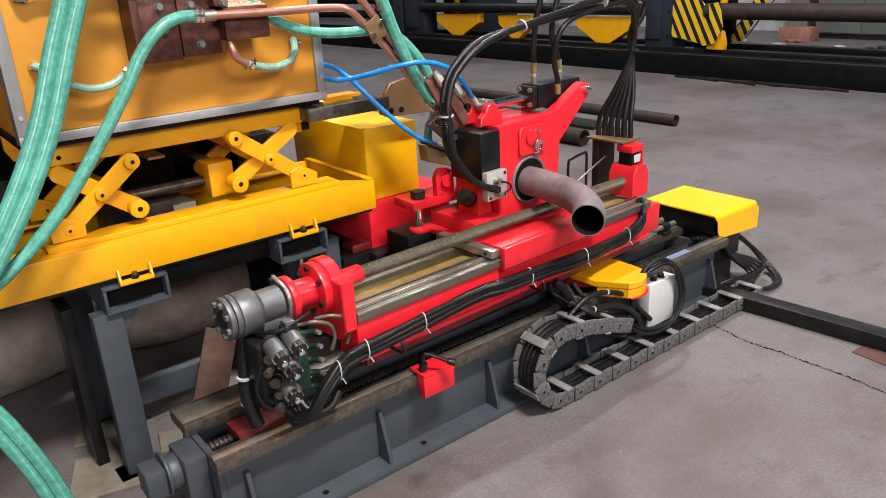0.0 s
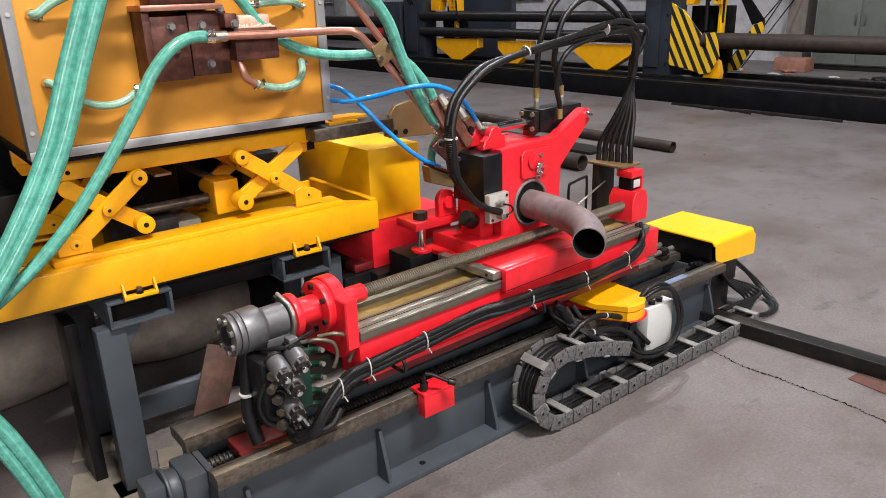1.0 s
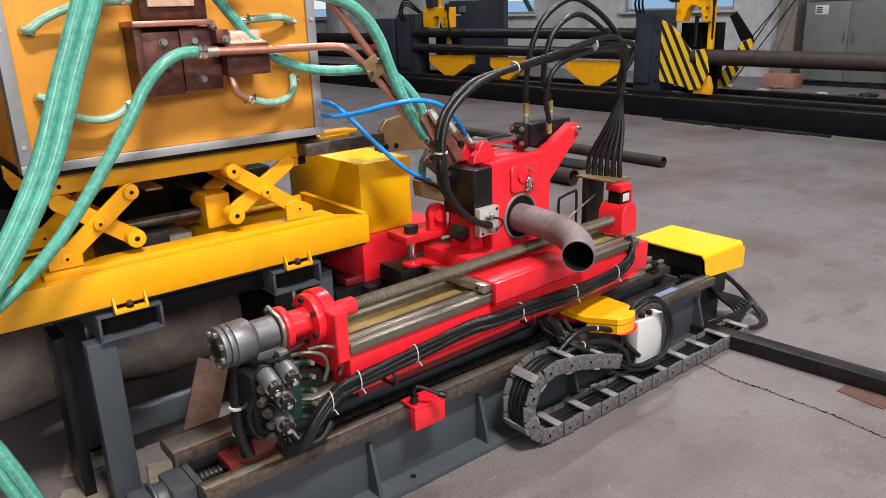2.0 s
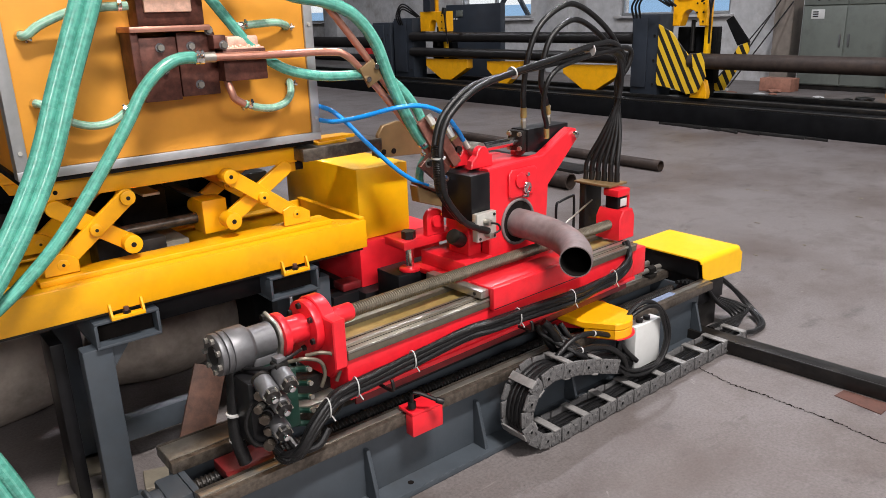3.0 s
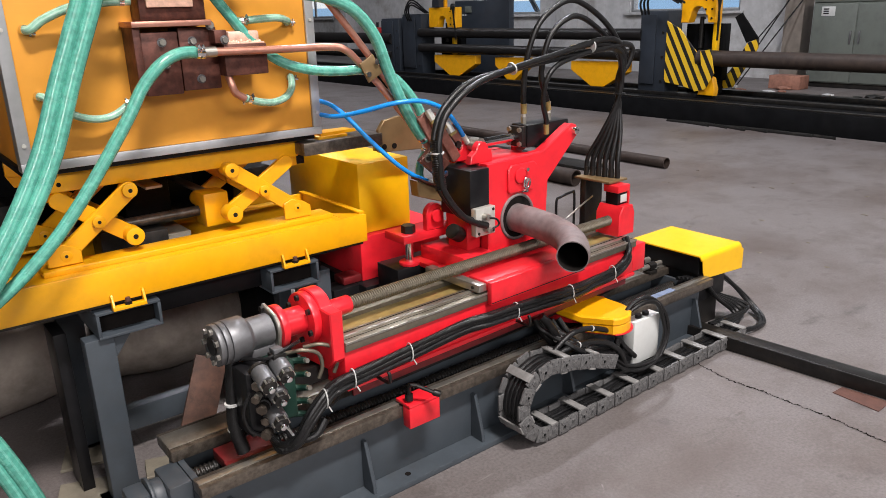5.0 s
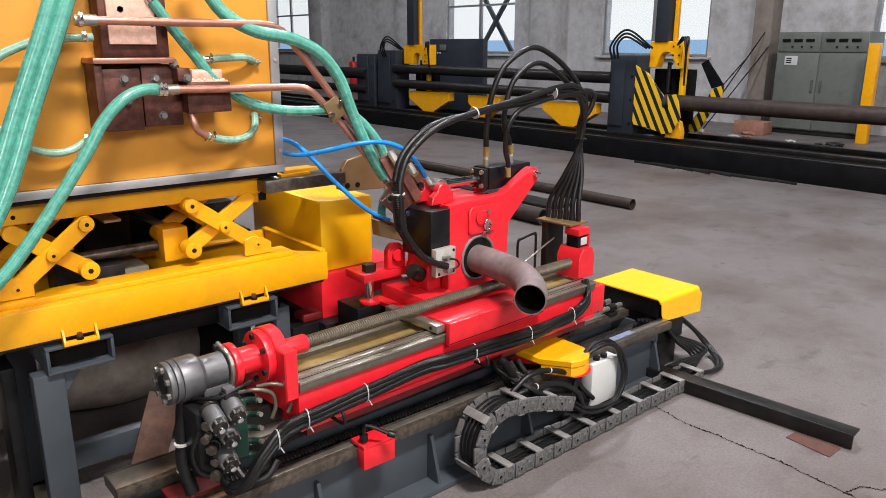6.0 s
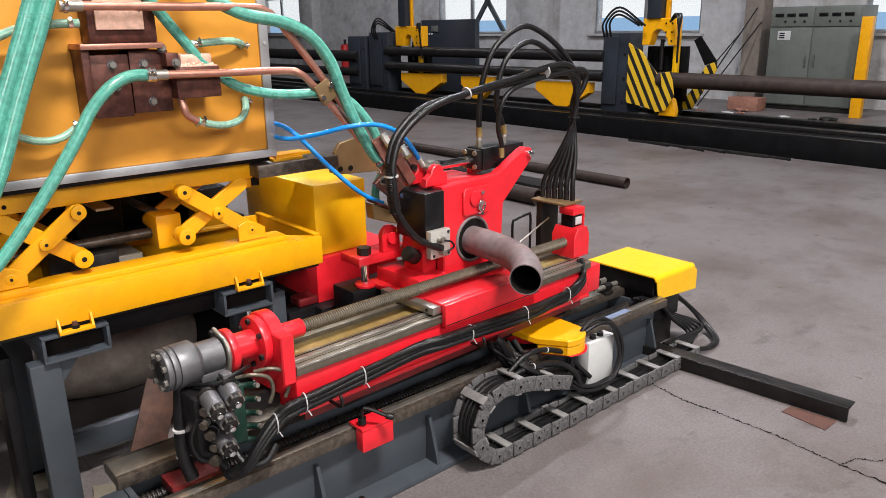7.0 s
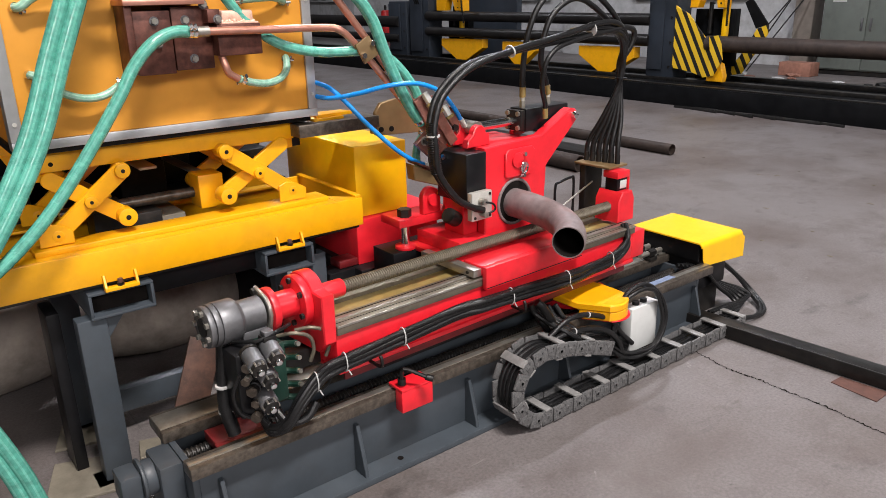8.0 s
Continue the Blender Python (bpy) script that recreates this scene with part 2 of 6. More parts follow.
def part(name, bm, material, parent, label="", second=None):
    """One mesh under a thing or part, drawn in the frame of its thing."""
    o = ORIGIN[parent.name]
    bmesh.ops.translate(bm, verts=bm.verts, vec=-o)
    ob = new(name, mesh_of(name, bm, material, second=second))
    ob.parent = parent
    ORIGIN[ob.name] = o
    return tagged(ob, label)


def solo(name, bm, material, label, category, base, within=WORLD, group="", kind=""):
    """A thing that is one mesh."""
    bmesh.ops.translate(bm, verts=bm.verts, vec=-Vector(base))
    ob = new(name, mesh_of(name, bm, material))
    ob.matrix_basis = within @ Matrix.Translation(base)
    ORIGIN[ob.name] = Vector(base)
    return tagged(ob, label, category, group, kind)


def box(x0, x1, y0, y1, z0, z1, bevel=0.003, bm=None):
    bm = bm or bmesh.new()
    m = Matrix.Translation(((x0 + x1) / 2, (y0 + y1) / 2, (z0 + z1) / 2)) @ Matrix.Diagonal((x1 - x0, y1 - y0, z1 - z0, 1))
    r = bmesh.ops.create_cube(bm, size=1, matrix=m)
    if bevel:
        edges = list({e for v in r["verts"] for e in v.link_edges})
        bmesh.ops.bevel(bm, geom=edges, offset=bevel, segments=2, affect="EDGES", profile=0.5)
    return bm


def cyl(p0, p1, r, r2=None, seg=24, bm=None, caps=True, bevel=0.0):
    bm = bm or bmesh.new()
    p0, p1 = Vector(p0), Vector(p1)
    d = p1 - p0
    m = Matrix.Translation((p0 + p1) / 2) @ d.to_track_quat("Z", "Y").to_matrix().to_4x4()
    res = bmesh.ops.create_cone(bm, cap_ends=caps, segments=seg, radius1=r, radius2=r if r2 is None else r2, depth=d.length, matrix=m)
    if bevel:
        rim = [e for e in {e for v in res["verts"] for e in v.link_edges} if any(len(f.verts) > 4 for f in e.link_faces)]
        bmesh.ops.bevel(bm, geom=rim, offset=bevel, segments=2, affect="EDGES", profile=0.5)
    return bm


def prism(points, axis, a, b, bevel=0.002, bm=None):
    """A flat outline pushed out along an axis from a to b. Points are (x, y), (x, z) or (y, z)."""
    bm = bm or bmesh.new()
    place = {"x": lambda p, k: (k, p[0], p[1]), "y": lambda p, k: (p[0], k, p[1]), "z": lambda p, k: (p[0], p[1], k)}[axis]
    low = [bm.verts.new(place(p, a)) for p in points]
    top = [bm.verts.new(place(p, b)) for p in points]
    faces = [bm.faces.new(low), bm.faces.new(top)]
    faces += [bm.faces.new((low[i], low[i - 1], top[i - 1], top[i])) for i in range(len(points))]
    if bevel:
        bmesh.ops.recalc_face_normals(bm, faces=faces)
        rim = [e for f in faces[:2] for e in f.edges]
        bmesh.ops.bevel(bm, geom=rim, offset=bevel, segments=1, affect="EDGES")
    return bm


def arc(cx, cy, r, a0, a1, n=10):
    return [(cx + r * math.cos(radians(a0 + (a1 - a0) * i / n)), cy + r * math.sin(radians(a0 + (a1 - a0) * i / n))) for i in range(n + 1)]


def spline(points, steps=8):
    """Catmull-Rom through the points."""
    pts = [Vector(p) for p in points]
    pts = [pts[0] * 2 - pts[1]] + pts + [pts[-1] * 2 - pts[-2]]
    out = []
    for i in range(1, len(pts) - 2):
        a, b, c, d = pts[i - 1:i + 3]
        for k in range(steps):
            t = k / steps
            out.append(0.5 * ((2 * b) + (c - a) * t + (2 * a - 5 * b + 4 * c - d) * t * t + (3 * b - a - 3 * c + d) * t ** 3))
    return out + [pts[-2]]


def tube(points, r, seg=12, steps=8, bm=None, smooth=True, ridges=0.0, flat=1.0, hollow=0.0, hold=None, stripes=0):
    """A hose or bar swept along points. ridges: every other ring is that much thinner. hollow: inner radius.
    stripes: every so many strips of the wall take the second material."""
    bm = bm or bmesh.new()
    path = spline(points, steps) if smooth else [Vector(p) for p in points]
    side = None
    rings, inner = [], []
    for i, p in enumerate(path):
        d = (path[min(i + 1, len(path) - 1)] - path[max(i - 1, 0)]).normalized()
        if side is None:
            side = d.cross(Vector(hold) if hold else Vector((0.2, 0.3, 1))).normalized()
        side = (side - d * side.dot(d)).normalized()
        up = d.cross(side)
        rr = r * (1 - ridges * (i % 2))
        ring = lambda q: [bm.verts.new(p + side * q * math.cos(2 * math.pi * k / seg) + up * q * flat * math.sin(2 * math.pi * k / seg)) for k in range(seg)]
        rings.append(ring(rr))
        if hollow:
            inner.append(ring(hollow))
    for rows in (rings, inner):
        for a, b in zip(rows, rows[1:]):
            for k in range(seg):
                face = bm.faces.new((a[k - 1], a[k], b[k], b[k - 1]))
                face.material_index = 1 if stripes and k % stripes == 0 else 0
    if hollow:
        for a, b in ((rings[0], inner[0]), (rings[-1], inner[-1])):
            for k in range(seg):
                bm.faces.new((a[k - 1], a[k], b[k], b[k - 1]))
    else:
        bm.faces.new(rings[0]), bm.faces.new(rings[-1])
    return bm


def hexbolt(p, d, r=0.009, hgt=0.008, bm=None):
    p, d = Vector(p), Vector(d).normalized()
    return cyl(p, p + d * hgt, r, r, 6, bm, bevel=0.0)


def ring_clamp(p, d, r, bm=None):
    """A hose clip: a band with a screw box on it."""
    p, d = Vector(p), Vector(d).normalized()
    bm = cyl(p - d * 0.006, p + d * 0.006, r * 1.12, None, 14, bm)
    s = d.cross(Vector((0.3, 0.5, 1))).normalized()
    cyl(p + s * r * 1.1 - d * 0.004, p + s * (r * 1.1 + 0.016) - d * 0.004, 0.006, None, 8, bm)
    return cyl(p + s * (r + 0.008) - d.cross(s) * 0.012, p + s * (r + 0.008) + d.cross(s) * 0.012, 0.004, None, 6, bm)


def coil(p0, p1, r, pitch, depth, bm=None, seg=14):
    """A threaded bar: rings of crest and root along an axis."""
    p0, p1 = Vector(p0), Vector(p1)
    n = int((p1 - p0).length / pitch * 4)
    pts = [p0.lerp(p1, i / n) for i in range(n + 1)]
    bm = bm or bmesh.new()
    d = (p1 - p0).normalized()
    s = d.cross(Vector((0, 0, 1))).normalized()
    u = d.cross(s)
    rings = []
    for i, p in enumerate(pts):
        ring = []
        for k in range(seg):
            ph = (i / 4 + k / seg) % 1
            rr = r - depth * (0 if ph < 0.5 else 1)
            a = 2 * math.pi * k / seg
            ring.append(bm.verts.new(p + (s * math.cos(a) + u * math.sin(a)) * rr))
        rings.append(ring)
    for a, b in zip(rings, rings[1:]):
        for k in range(seg):
            bm.faces.new((a[k - 1], a[k], b[k], b[k - 1]))
    bm.faces.new(rings[0]), bm.faces.new(rings[-1])
    return bm


# ---- the building ----
def building():
    floor = solo("floor", box(-14, 14.3, -9, 30, -0.2, 0, 0), CONCRETE, "dark worn concrete workshop floor with stains", "floor", (0, 0, 0), kind="structure")
    # hairline cracks in the slab
    rng = random.Random(4)
    for run in (((2.79, 1.84), (2.756, 1.703), (2.73, 1.56), (2.741, 1.43), (2.736, 1.31), (2.741, 1.15), (2.725, 1.0), (2.715, 0.85), (2.72, 0.4), (2.70, -0.4)), ((2.715, 0.885), (2.80, 0.86), (2.85, 0.80), (2.98, 0.76))):
        pts = [p for p in spline([(x, y, 0) for x, y in run], 26)]
        bm = bmesh.new()
        rows = []
        for p in pts:
            w = rng.choice((0.001, 0.002, 0.0035, 0.006))
            j = Vector((rng.uniform(-0.006, 0.006), rng.uniform(-0.004, 0.004), 0.0015))
            rows.append((bm.verts.new(p + j + Vector((-w, -w * 0.3, 0))), bm.verts.new(p + j + Vector((w, w * 0.3, 0)))))
        for a, b in zip(rows, rows[1:]):
            bm.faces.new((a[0], a[1], b[1], b[0]))
        part("crack", bm, BORE, floor)
    wins = [(2.7, 5.3), (8.35, 11.0), (13.75, 16.4), (23.8, 26.5)]
    sill, head = 1.4, 4.3
    bm = box(14, 14.3, -9, 30, 0, sill, 0)
    box(14, 14.3, -9, 30, head, 9, 0, bm)
    edges = [-9] + [v for w in wins for v in w] + [30]
    for a, b in zip(edges[0::2], edges[1::2]):
        box(14, 14.3, a, b, sill, head, 0, bm)
    solo("wall_east", bm, PLASTER, "grey stained plaster wall with tall windows", "wall", (14, 0, 0), kind="structure")
    for i, (a, b) in enumerate(wins):
        w = thing("window_%d" % (i + 1), "white steel-framed window with bright daylight behind", "window", (14.1, a, sill), kind="structure")
        bm = box(14.06, 14.12, a, a + 0.06, sill, head)
        box(14.06, 14.12, b - 0.06, b, sill, head, 0.003, bm)
        box(14.06, 14.12, a + 0.06, b - 0.06, head - 0.06, head, 0.003, bm)
        box(14.06, 14.12, a + 0.06, b - 0.06, sill, sill + 0.06, 0.003, bm)
        part("window_frame", bm, FRAME, w)
        part("mullion", box(14.06, 14.12, (a + b) / 2 - 0.05, (a + b) / 2 + 0.05, sill + 0.06, head - 0.06), FRAME, w)
        part("transom", box(14.065, 14.115, a + 0.06, b - 0.06, 2.6, 2.65), FRAME, w)
        part("window_sill", box(13.9, 14.06, a - 0.1, b + 0.1, sill - 0.05, sill), PLASTER, w)
        for k in range(2):
            y0, y1 = (a + 0.06, (a + b) / 2 - 0.05) if k == 0 else ((a + b) / 2 + 0.05, b - 0.06)
            p = part("pane", box(14.085, 14.09, y0, y1, sill + 0.06, head - 0.06, 0), GLASS, w)
            p.visible_shadow = False
    # steel cross brace outside one window
    bm = box(14.6, 14.66, -0.06, 0.06, -2.1, 2.1, 0)
    bmesh.ops.rotate(bm, verts=bm.verts, cent=(14.6, 0, 0), matrix=Matrix.Rotation(radians(38), 3, "X"))
    for s in (1, -1):
        b2 = bm.copy()
        if s < 0:
            bmesh.ops.scale(b2, vec=(1, -1, 1), verts=b2.verts)
        bmesh.ops.translate(b2, verts=b2.verts, vec=(0 if s > 0 else 0.07, 15.1, 2.2))
        solo("brace", b2, GREY, "grey steel cross brace outside the window", "brace", (14.6, 15.1, 2.2), kind="structure")
    bm.free()
    # glowing sheets stand in for the daylit view beyond the windows
    solo("backdrop", box(19, 19.1, -20, 60, 1.76, 22, 0), SKYWHITE, "bright overcast outdoors", "backdrop", (19, 0, 2), kind="structure")
    solo("backdrop", box(18.8, 18.9, -20, 60, -1, 1.78, 0), SKYBLUE, "glowing blue sheet standing in for the view outdoors", "backdrop", (18.8, 0, 0), kind="structure")
    # unseen closing walls, darkened to cut bounce light; south one has tall window openings
    bm = box(-14, 14, -9.3, -9, 0, 4.8, 0)
    box(-14, 14, -9.3, -9, 8.4, 9, 0, bm)
    for a, b in ((-14, -8), (-4, -0.6), (3.4, 7.5), (11.5, 14)):
        box(a, b, -9.3, -9, 4.8, 8.4, 0, bm)
    solo("wall_south", bm, DARKWALL, "unseen dark wall that cuts bounce light", "wall", (0, -9, 0), kind="structure")
    solo("wall_west", box(-14.3, -14, -9, 30, 0, 9, 0), DARKWALL, "unseen dark wall that cuts bounce light", "wall", (-14, 0, 0), kind="structure")
    solo("wall_north", box(-14, 14, 30, 30.3, 0, 9, 0), DARKWALL, "unseen dark wall that cuts bounce light", "wall", (0, 30, 0), kind="structure")
    solo("ceiling", box(-14, 14.3, -9, 30, 9, 9.2, 0), ROOF, "unseen dark roof that cuts bounce light", "ceiling", (0, 0, 9), kind="structure")
    solo("ledge", box(11.6, 14, -9, 30, 0, 0.14, 0.01), CONCRETE, "low concrete ledge along the wall", "ledge", (11.6, 0, 0), kind="structure")
    for a, b, m in ((6.9, 7.25, PIERBROWN), (12.2, 12.9, PLASTER), (17.6, 18.3, PLASTER), (22.4, 23.2, PLASTER)):
        solo("pier", box(13.65, 14, a, b, 0.14, 9, 0.01), m, "plastered wall pier", "pier", (13.8, a, 0.14), kind="structure")


def long_machine():
    """The long black pipe machine along the far wall."""
    bed = thing("machine_bed", "long low black steel machine bed on the floor", "machine bed", (9.1, 5, 0))
    part("bed_body", box(9.1, 10.5, -6, 26, 0, 0.265, 0.006), BLACKBED, bed)
    part("front_rail", box(9.12, 9.2, -6, 26, 0.265, 0.285, 0.004), DARKSTEEL, bed)
    part("middle_rail", box(9.55, 9.68, -6, 26, 0.265, 0.315, 0.004), DARKSTEEL, bed)
    part("back_rail", box(10.2, 10.35, -6, 26, 0.265, 0.33, 0.004), DARKSTEEL, bed)
    for z, y0, y1, r in ((1.13, 7.3, 12.9, 0.09), (0.83, 7.3, 12.9, 0.09), (1.0, 13.9, 25, 0.12), (0.66, 13.9, 25, 0.09)):
        solo("tie_bar", cyl((9.62, y0, z), (9.62, y1, z), r, None, 28), BLACKPIPE, "glossy black round tie bar between housings", "tie bar", (9.62, y0, z), group="tie bars")
    solo("long_pipe", tube([(9.62, 6.32, 0.82), (9.62, -5.5, 0.82)], 0.108, 28, smooth=False, hollow=0.098), RUSTPIPE, "long dark brown steel pipe held in a clamp", "pipe", (9.62, 6, 0.82))
    # housings
    for y0, y1, z0, z1 in ((6.85, 7.34, 0.265, 1.47), (12.85, 13.5, 0.265, 1.5), (13.65, 14.3, 0.265, 1.42)):
        hs = thing("housing", "slate grey upright steel machine housing", "housing", (9.6, y0, z0), group="housings")
        part("body", box(9.6, 9.95, y0, y1, z0, z1, 0.015), SLATE, hs)
        part("cover_plate", box(9.575, 9.6, y0 + 0.2, y1 - 0.02, z0 + 0.15, z1 - 0.05, 0.006), SLATE, hs)
        for k in range(3):
            part("bolt", hexbolt((9.6, y0 + 0.08, z0 + 0.2 + 0.35 * k), (-1, 0, 0), 0.02, 0.012), DARKSTEEL, hs)
    # clamp heads with yellow saddle, post and hoses
    for y0, y1, z0, z1, posty in ((6.08, 6.63, 1.30, 1.67, 6.35), (11.7, 12.55, 1.235, 1.615, 12.2)):
        c = thing("pipe_vice", "yellow clamp head with black hoses on the far machine", "clamp", (9.6, y0, z0), group="clamp heads")
        ym = (y0 + y1) / 2
        pts = [(y0, z0), (ym - 0.16, z0), (ym - 0.14, z0 + 0.1)] + arc(ym, z0 + 0.1, 0.12, 180, 0, 8) + [(ym + 0.16, z0), (y1, z0), (y1, z1), (y0, z1)]
        part("saddle", prism(pts, "x", 9.58, 9.74, 0.008), YELLOW, c)
        # black box stands in for the dark opening under the saddle
        part("jaw", box(9.80, 9.95, ym - 0.3, ym + 0.32, 0.5, z0 - 0.02, 0.01), BLACKBED, c)
        part("leg", box(9.8, 9.94, ym - 0.25, ym + 0.25, 0.31, 0.5, 0.01), BLACKBED, c)
        part("post", box(9.55, 9.75, posty - 0.02, posty + 0.2, z1, z1 + 1.8, 0.008), SLATE, c)
        part("post", box(9.66, 9.72, posty - 0.09, posty - 0.03, z1, z1 + 1.6, 0.008), YELLOW, c)
        part("cylinder", cyl((9.72, ym + 0.02, 0.95), (9.72, ym + 0.02, z0 + 0.08), 0.03, None, 16), DARKSTEEL, c)
        part("side_leg", box(9.66, 9.74, ym - 0.27, ym - 0.20, 0.72, z0, 0.006), LEMON, c)
        for k in range(6):
            part("bolt", hexbolt((9.58, y0 + 0.06 + 0.1 * (k % 2), z0 + 0.06 + 0.12 * (k // 2)), (-1, 0, 0), 0.014, 0.01), DARKSTEEL, c)
        for k in range(3):
            part("hose", tube([(9.5, y1 - 0.05 * k, z1 - 0.1), (9.35, y1 + 0.25, z1 + 0.06 + 0.05 * k), (9.4, y1 + 0.45 + 0.06 * k, z1 - 0.05), (9.5, y1 + 0.5 + 0.06 * k, z1 - 0.25)], 0.016, 8, 6), RUBBER, c)
            part("hose", tube([(9.5, y0 + 0.05, z1 - 0.05), (9.4, y0 - 0.1 - 0.04 * k, z1 + 0.05), (9.4, y0 - 0.16, z1 - 0.2), (9.5, y0 - 0.1, z1 - 0.6)], 0.014, 8, 6), RUBBER, c)
    # hazard guards of the near clamp
    g = thing("hazard_guard", "yellow and black striped steel guard plate", "guard", (9.2, 6.5, 0.31), group="guards")
    part("plate", prism([(6.84, 1.33), (6.62, 1.22), (6.3, 0.88), (6.17, 0.62), (6.3, 0.36), (6.52, 0.42), (6.84, 0.46)], "x", 9.55, 9.575, 0.004), HAZARD, g)
    part("lip", prism([(6.22, 0.92), (6.05, 0.95), (5.98, 0.62), (6.1, 0.40), (6.28, 0.36), (6.17, 0.62)], "x", 9.48, 9.50, 0.003), HAZARD, g)
    g = thing("hazard_guard", "yellow and black striped steel guard plate", "guard", (9.95, 5.8, 0.31), group="guards")
    part("plate", prism([(6.2, 0.36), (5.95, 0.4), (5.62, 0.95), (5.62, 1.08), (5.78, 1.02), (6.02, 0.6), (6.2, 0.5)], "x", 9.93, 9.955, 0.004), HAZARD, g)
    part("wing", prism([(5.62, 1.08), (5.9, 1.42), (6.0, 1.36), (5.8, 1.02)], "x", 9.93, 9.955, 0.004), BLACKBED, g)
    solo("casting", prism([(6.24, 0.315), (5.98, 0.315), (5.97, 0.40), (6.02, 0.56), (6.12, 0.60), (6.20, 0.50)], "x", 9.52, 9.62, 0.006), YELLOW, "yellow cast foot under the pipe clamp", "clamp foot", (9.4, 6, 0.33))
    for y0, y1 in ((11.16, 12.43), (9.75, 10.6), (7.58, 8.72)):
        q = (y1 - y0)
        solo("support_bracket", prism([(y0, 0.72), (y1, 0.70), (y1, 0.56), (y0 + q * 0.62, 0.315), (y0 + q * 0.38, 0.315), (y0, 0.56)], "x", 9.6, 9.75, 0.006), YELLOW, "yellow tapered steel support bracket under the bars", "bracket", (9.5, y0, 0.315), group="support brackets")
    cb = thing("control_box", "dark slate control box behind the long machine", "control box", (10.6, 11, 0.0))
    part("body", box(10.55, 10.68, 11.22, 12.9, 0.0, 1.735, 0.01), SLATE, cb)
    part("display", box(10.53, 10.55, 12.35, 12.55, 1.5, 1.62, 0.003), CABINET, cb)
    for k in range(3):
        part("button", cyl((10.53, 12.7 - 0.08 * k, 1.45), (10.55, 12.7 - 0.08 * k, 1.45), 0.018, None, 10), WHITE, cb)


def far_wall_things():
    c = thing("electric_cabinet", "sage green double-door electrical cabinet with meters", "cabinet", (13.0, 5.7, 0.14))
    part("body", box(13.02, 13.6, 4.95, 6.42, 0.22, 1.84, 0.008), CABINET, c)
    part("plinth", box(13.04, 13.6, 4.97, 6.40, 0.14, 0.22, 0.004), DARKSTEEL, c)
    for y0, y1 in ((4.97, 5.68), (5.70, 6.40)):
        d = part("door", box(13.0, 13.02, y0, y1, 0.24, 1.50, 0.004), CABINET, c)
        part("handle", box(12.978, 13.0, (y1 - 0.075 if y0 < 5 else y0 + 0.045), (y1 - 0.045 if y0 < 5 else y0 + 0.075), 0.86, 1.06, 0.006), CAST, d)
        part("upper_panel", box(13.0, 13.02, y0, y1, 1.52, 1.82, 0.004), CABINET, c)
        for k in range(3):
            part("meter", box(12.985, 13.0, y0 + 0.1 + 0.2 * k, y0 + 0.24 + 0.2 * k, 1.68, 1.73, 0.002), DARK, c)
            part("knob", cyl((12.98, y0 + 0.14 + 0.16 * k, 1.60), (13.0, y0 + 0.14 + 0.16 * k, 1.60), 0.016, None, 10), DARK, c)
    lab = part("label", box(12.994, 13.0, 6.05, 6.27, 1.30, 1.45, 0.001), WHITE, c, "white printed label")
    for k in range(3):
        part("print_bar", box(12.991, 12.994, 6.15, 6.24, 1.33 + 0.035 * k, 1.35 + 0.035 * k, 0), DARK, lab)
    solo("yellow_post", box(12.5, 12.62, 4.60, 4.76, 0.14, 1.66, 0.006), YELLOW, "yellow painted steel post by the cabinet", "post", (12.5, 4.7, 0.14))
    for k, (y, lean) in enumerate(((7.0, 0.75), (6.9, 0.5), (7.25, 0.35))):
        solo("steel_rod", tube([(12.6, y + 0.55, 0.14), (13.62, y, 1.1 + lean)], 0.012, 8, smooth=False), DARKSTEEL, "thin dark steel rod leaning on the wall", "rod", (12.6, y + 0.5, 0.14), group="rods")
    solo("rubble_block", box(12.4, 12.7, 6.2, 6.75, 0.14, 0.36, 0.012), BRICKRED, "dusty red block on the ledge", "block", (12.5, 6.5, 0.14))
    rng = random.Random(9)
    for k in range(14):
        y, x = rng.uniform(4.4, 8.4), rng.uniform(11.7, 12.35)
        s = rng.uniform(0.04, 0.13)
        bm = bmesh.new()
        bmesh.ops.create_icosphere(bm, subdivisions=1, radius=s)
        bmesh.ops.scale(bm, vec=(1, 1.6, 0.4), verts=bm.verts)
        bmesh.ops.translate(bm, verts=bm.verts, vec=(x, y, 0.14 + s * 0.3))
        solo("rubble", bm, (BRICKRED, PLASTER, DARKSTEEL)[k % 3], "small lump of rubble on the ledge", "rubble", (x, y, 0.14), group="rubble")
    e = thing("fire_extinguisher", "red fire extinguisher by the far wall", "extinguisher", (13.7, 20.6, 0.14))
    part("body", cyl((13.7, 20.6, 0.14), (13.7, 20.6, 1.1), 0.14, None, 18, bevel=0.05), EXTRED, e)
    part("valve", cyl((13.7, 20.6, 1.1), (13.7, 20.6, 1.25), 0.04, None, 12), DARKSTEEL, e)


building()
long_machine()
far_wall_things()


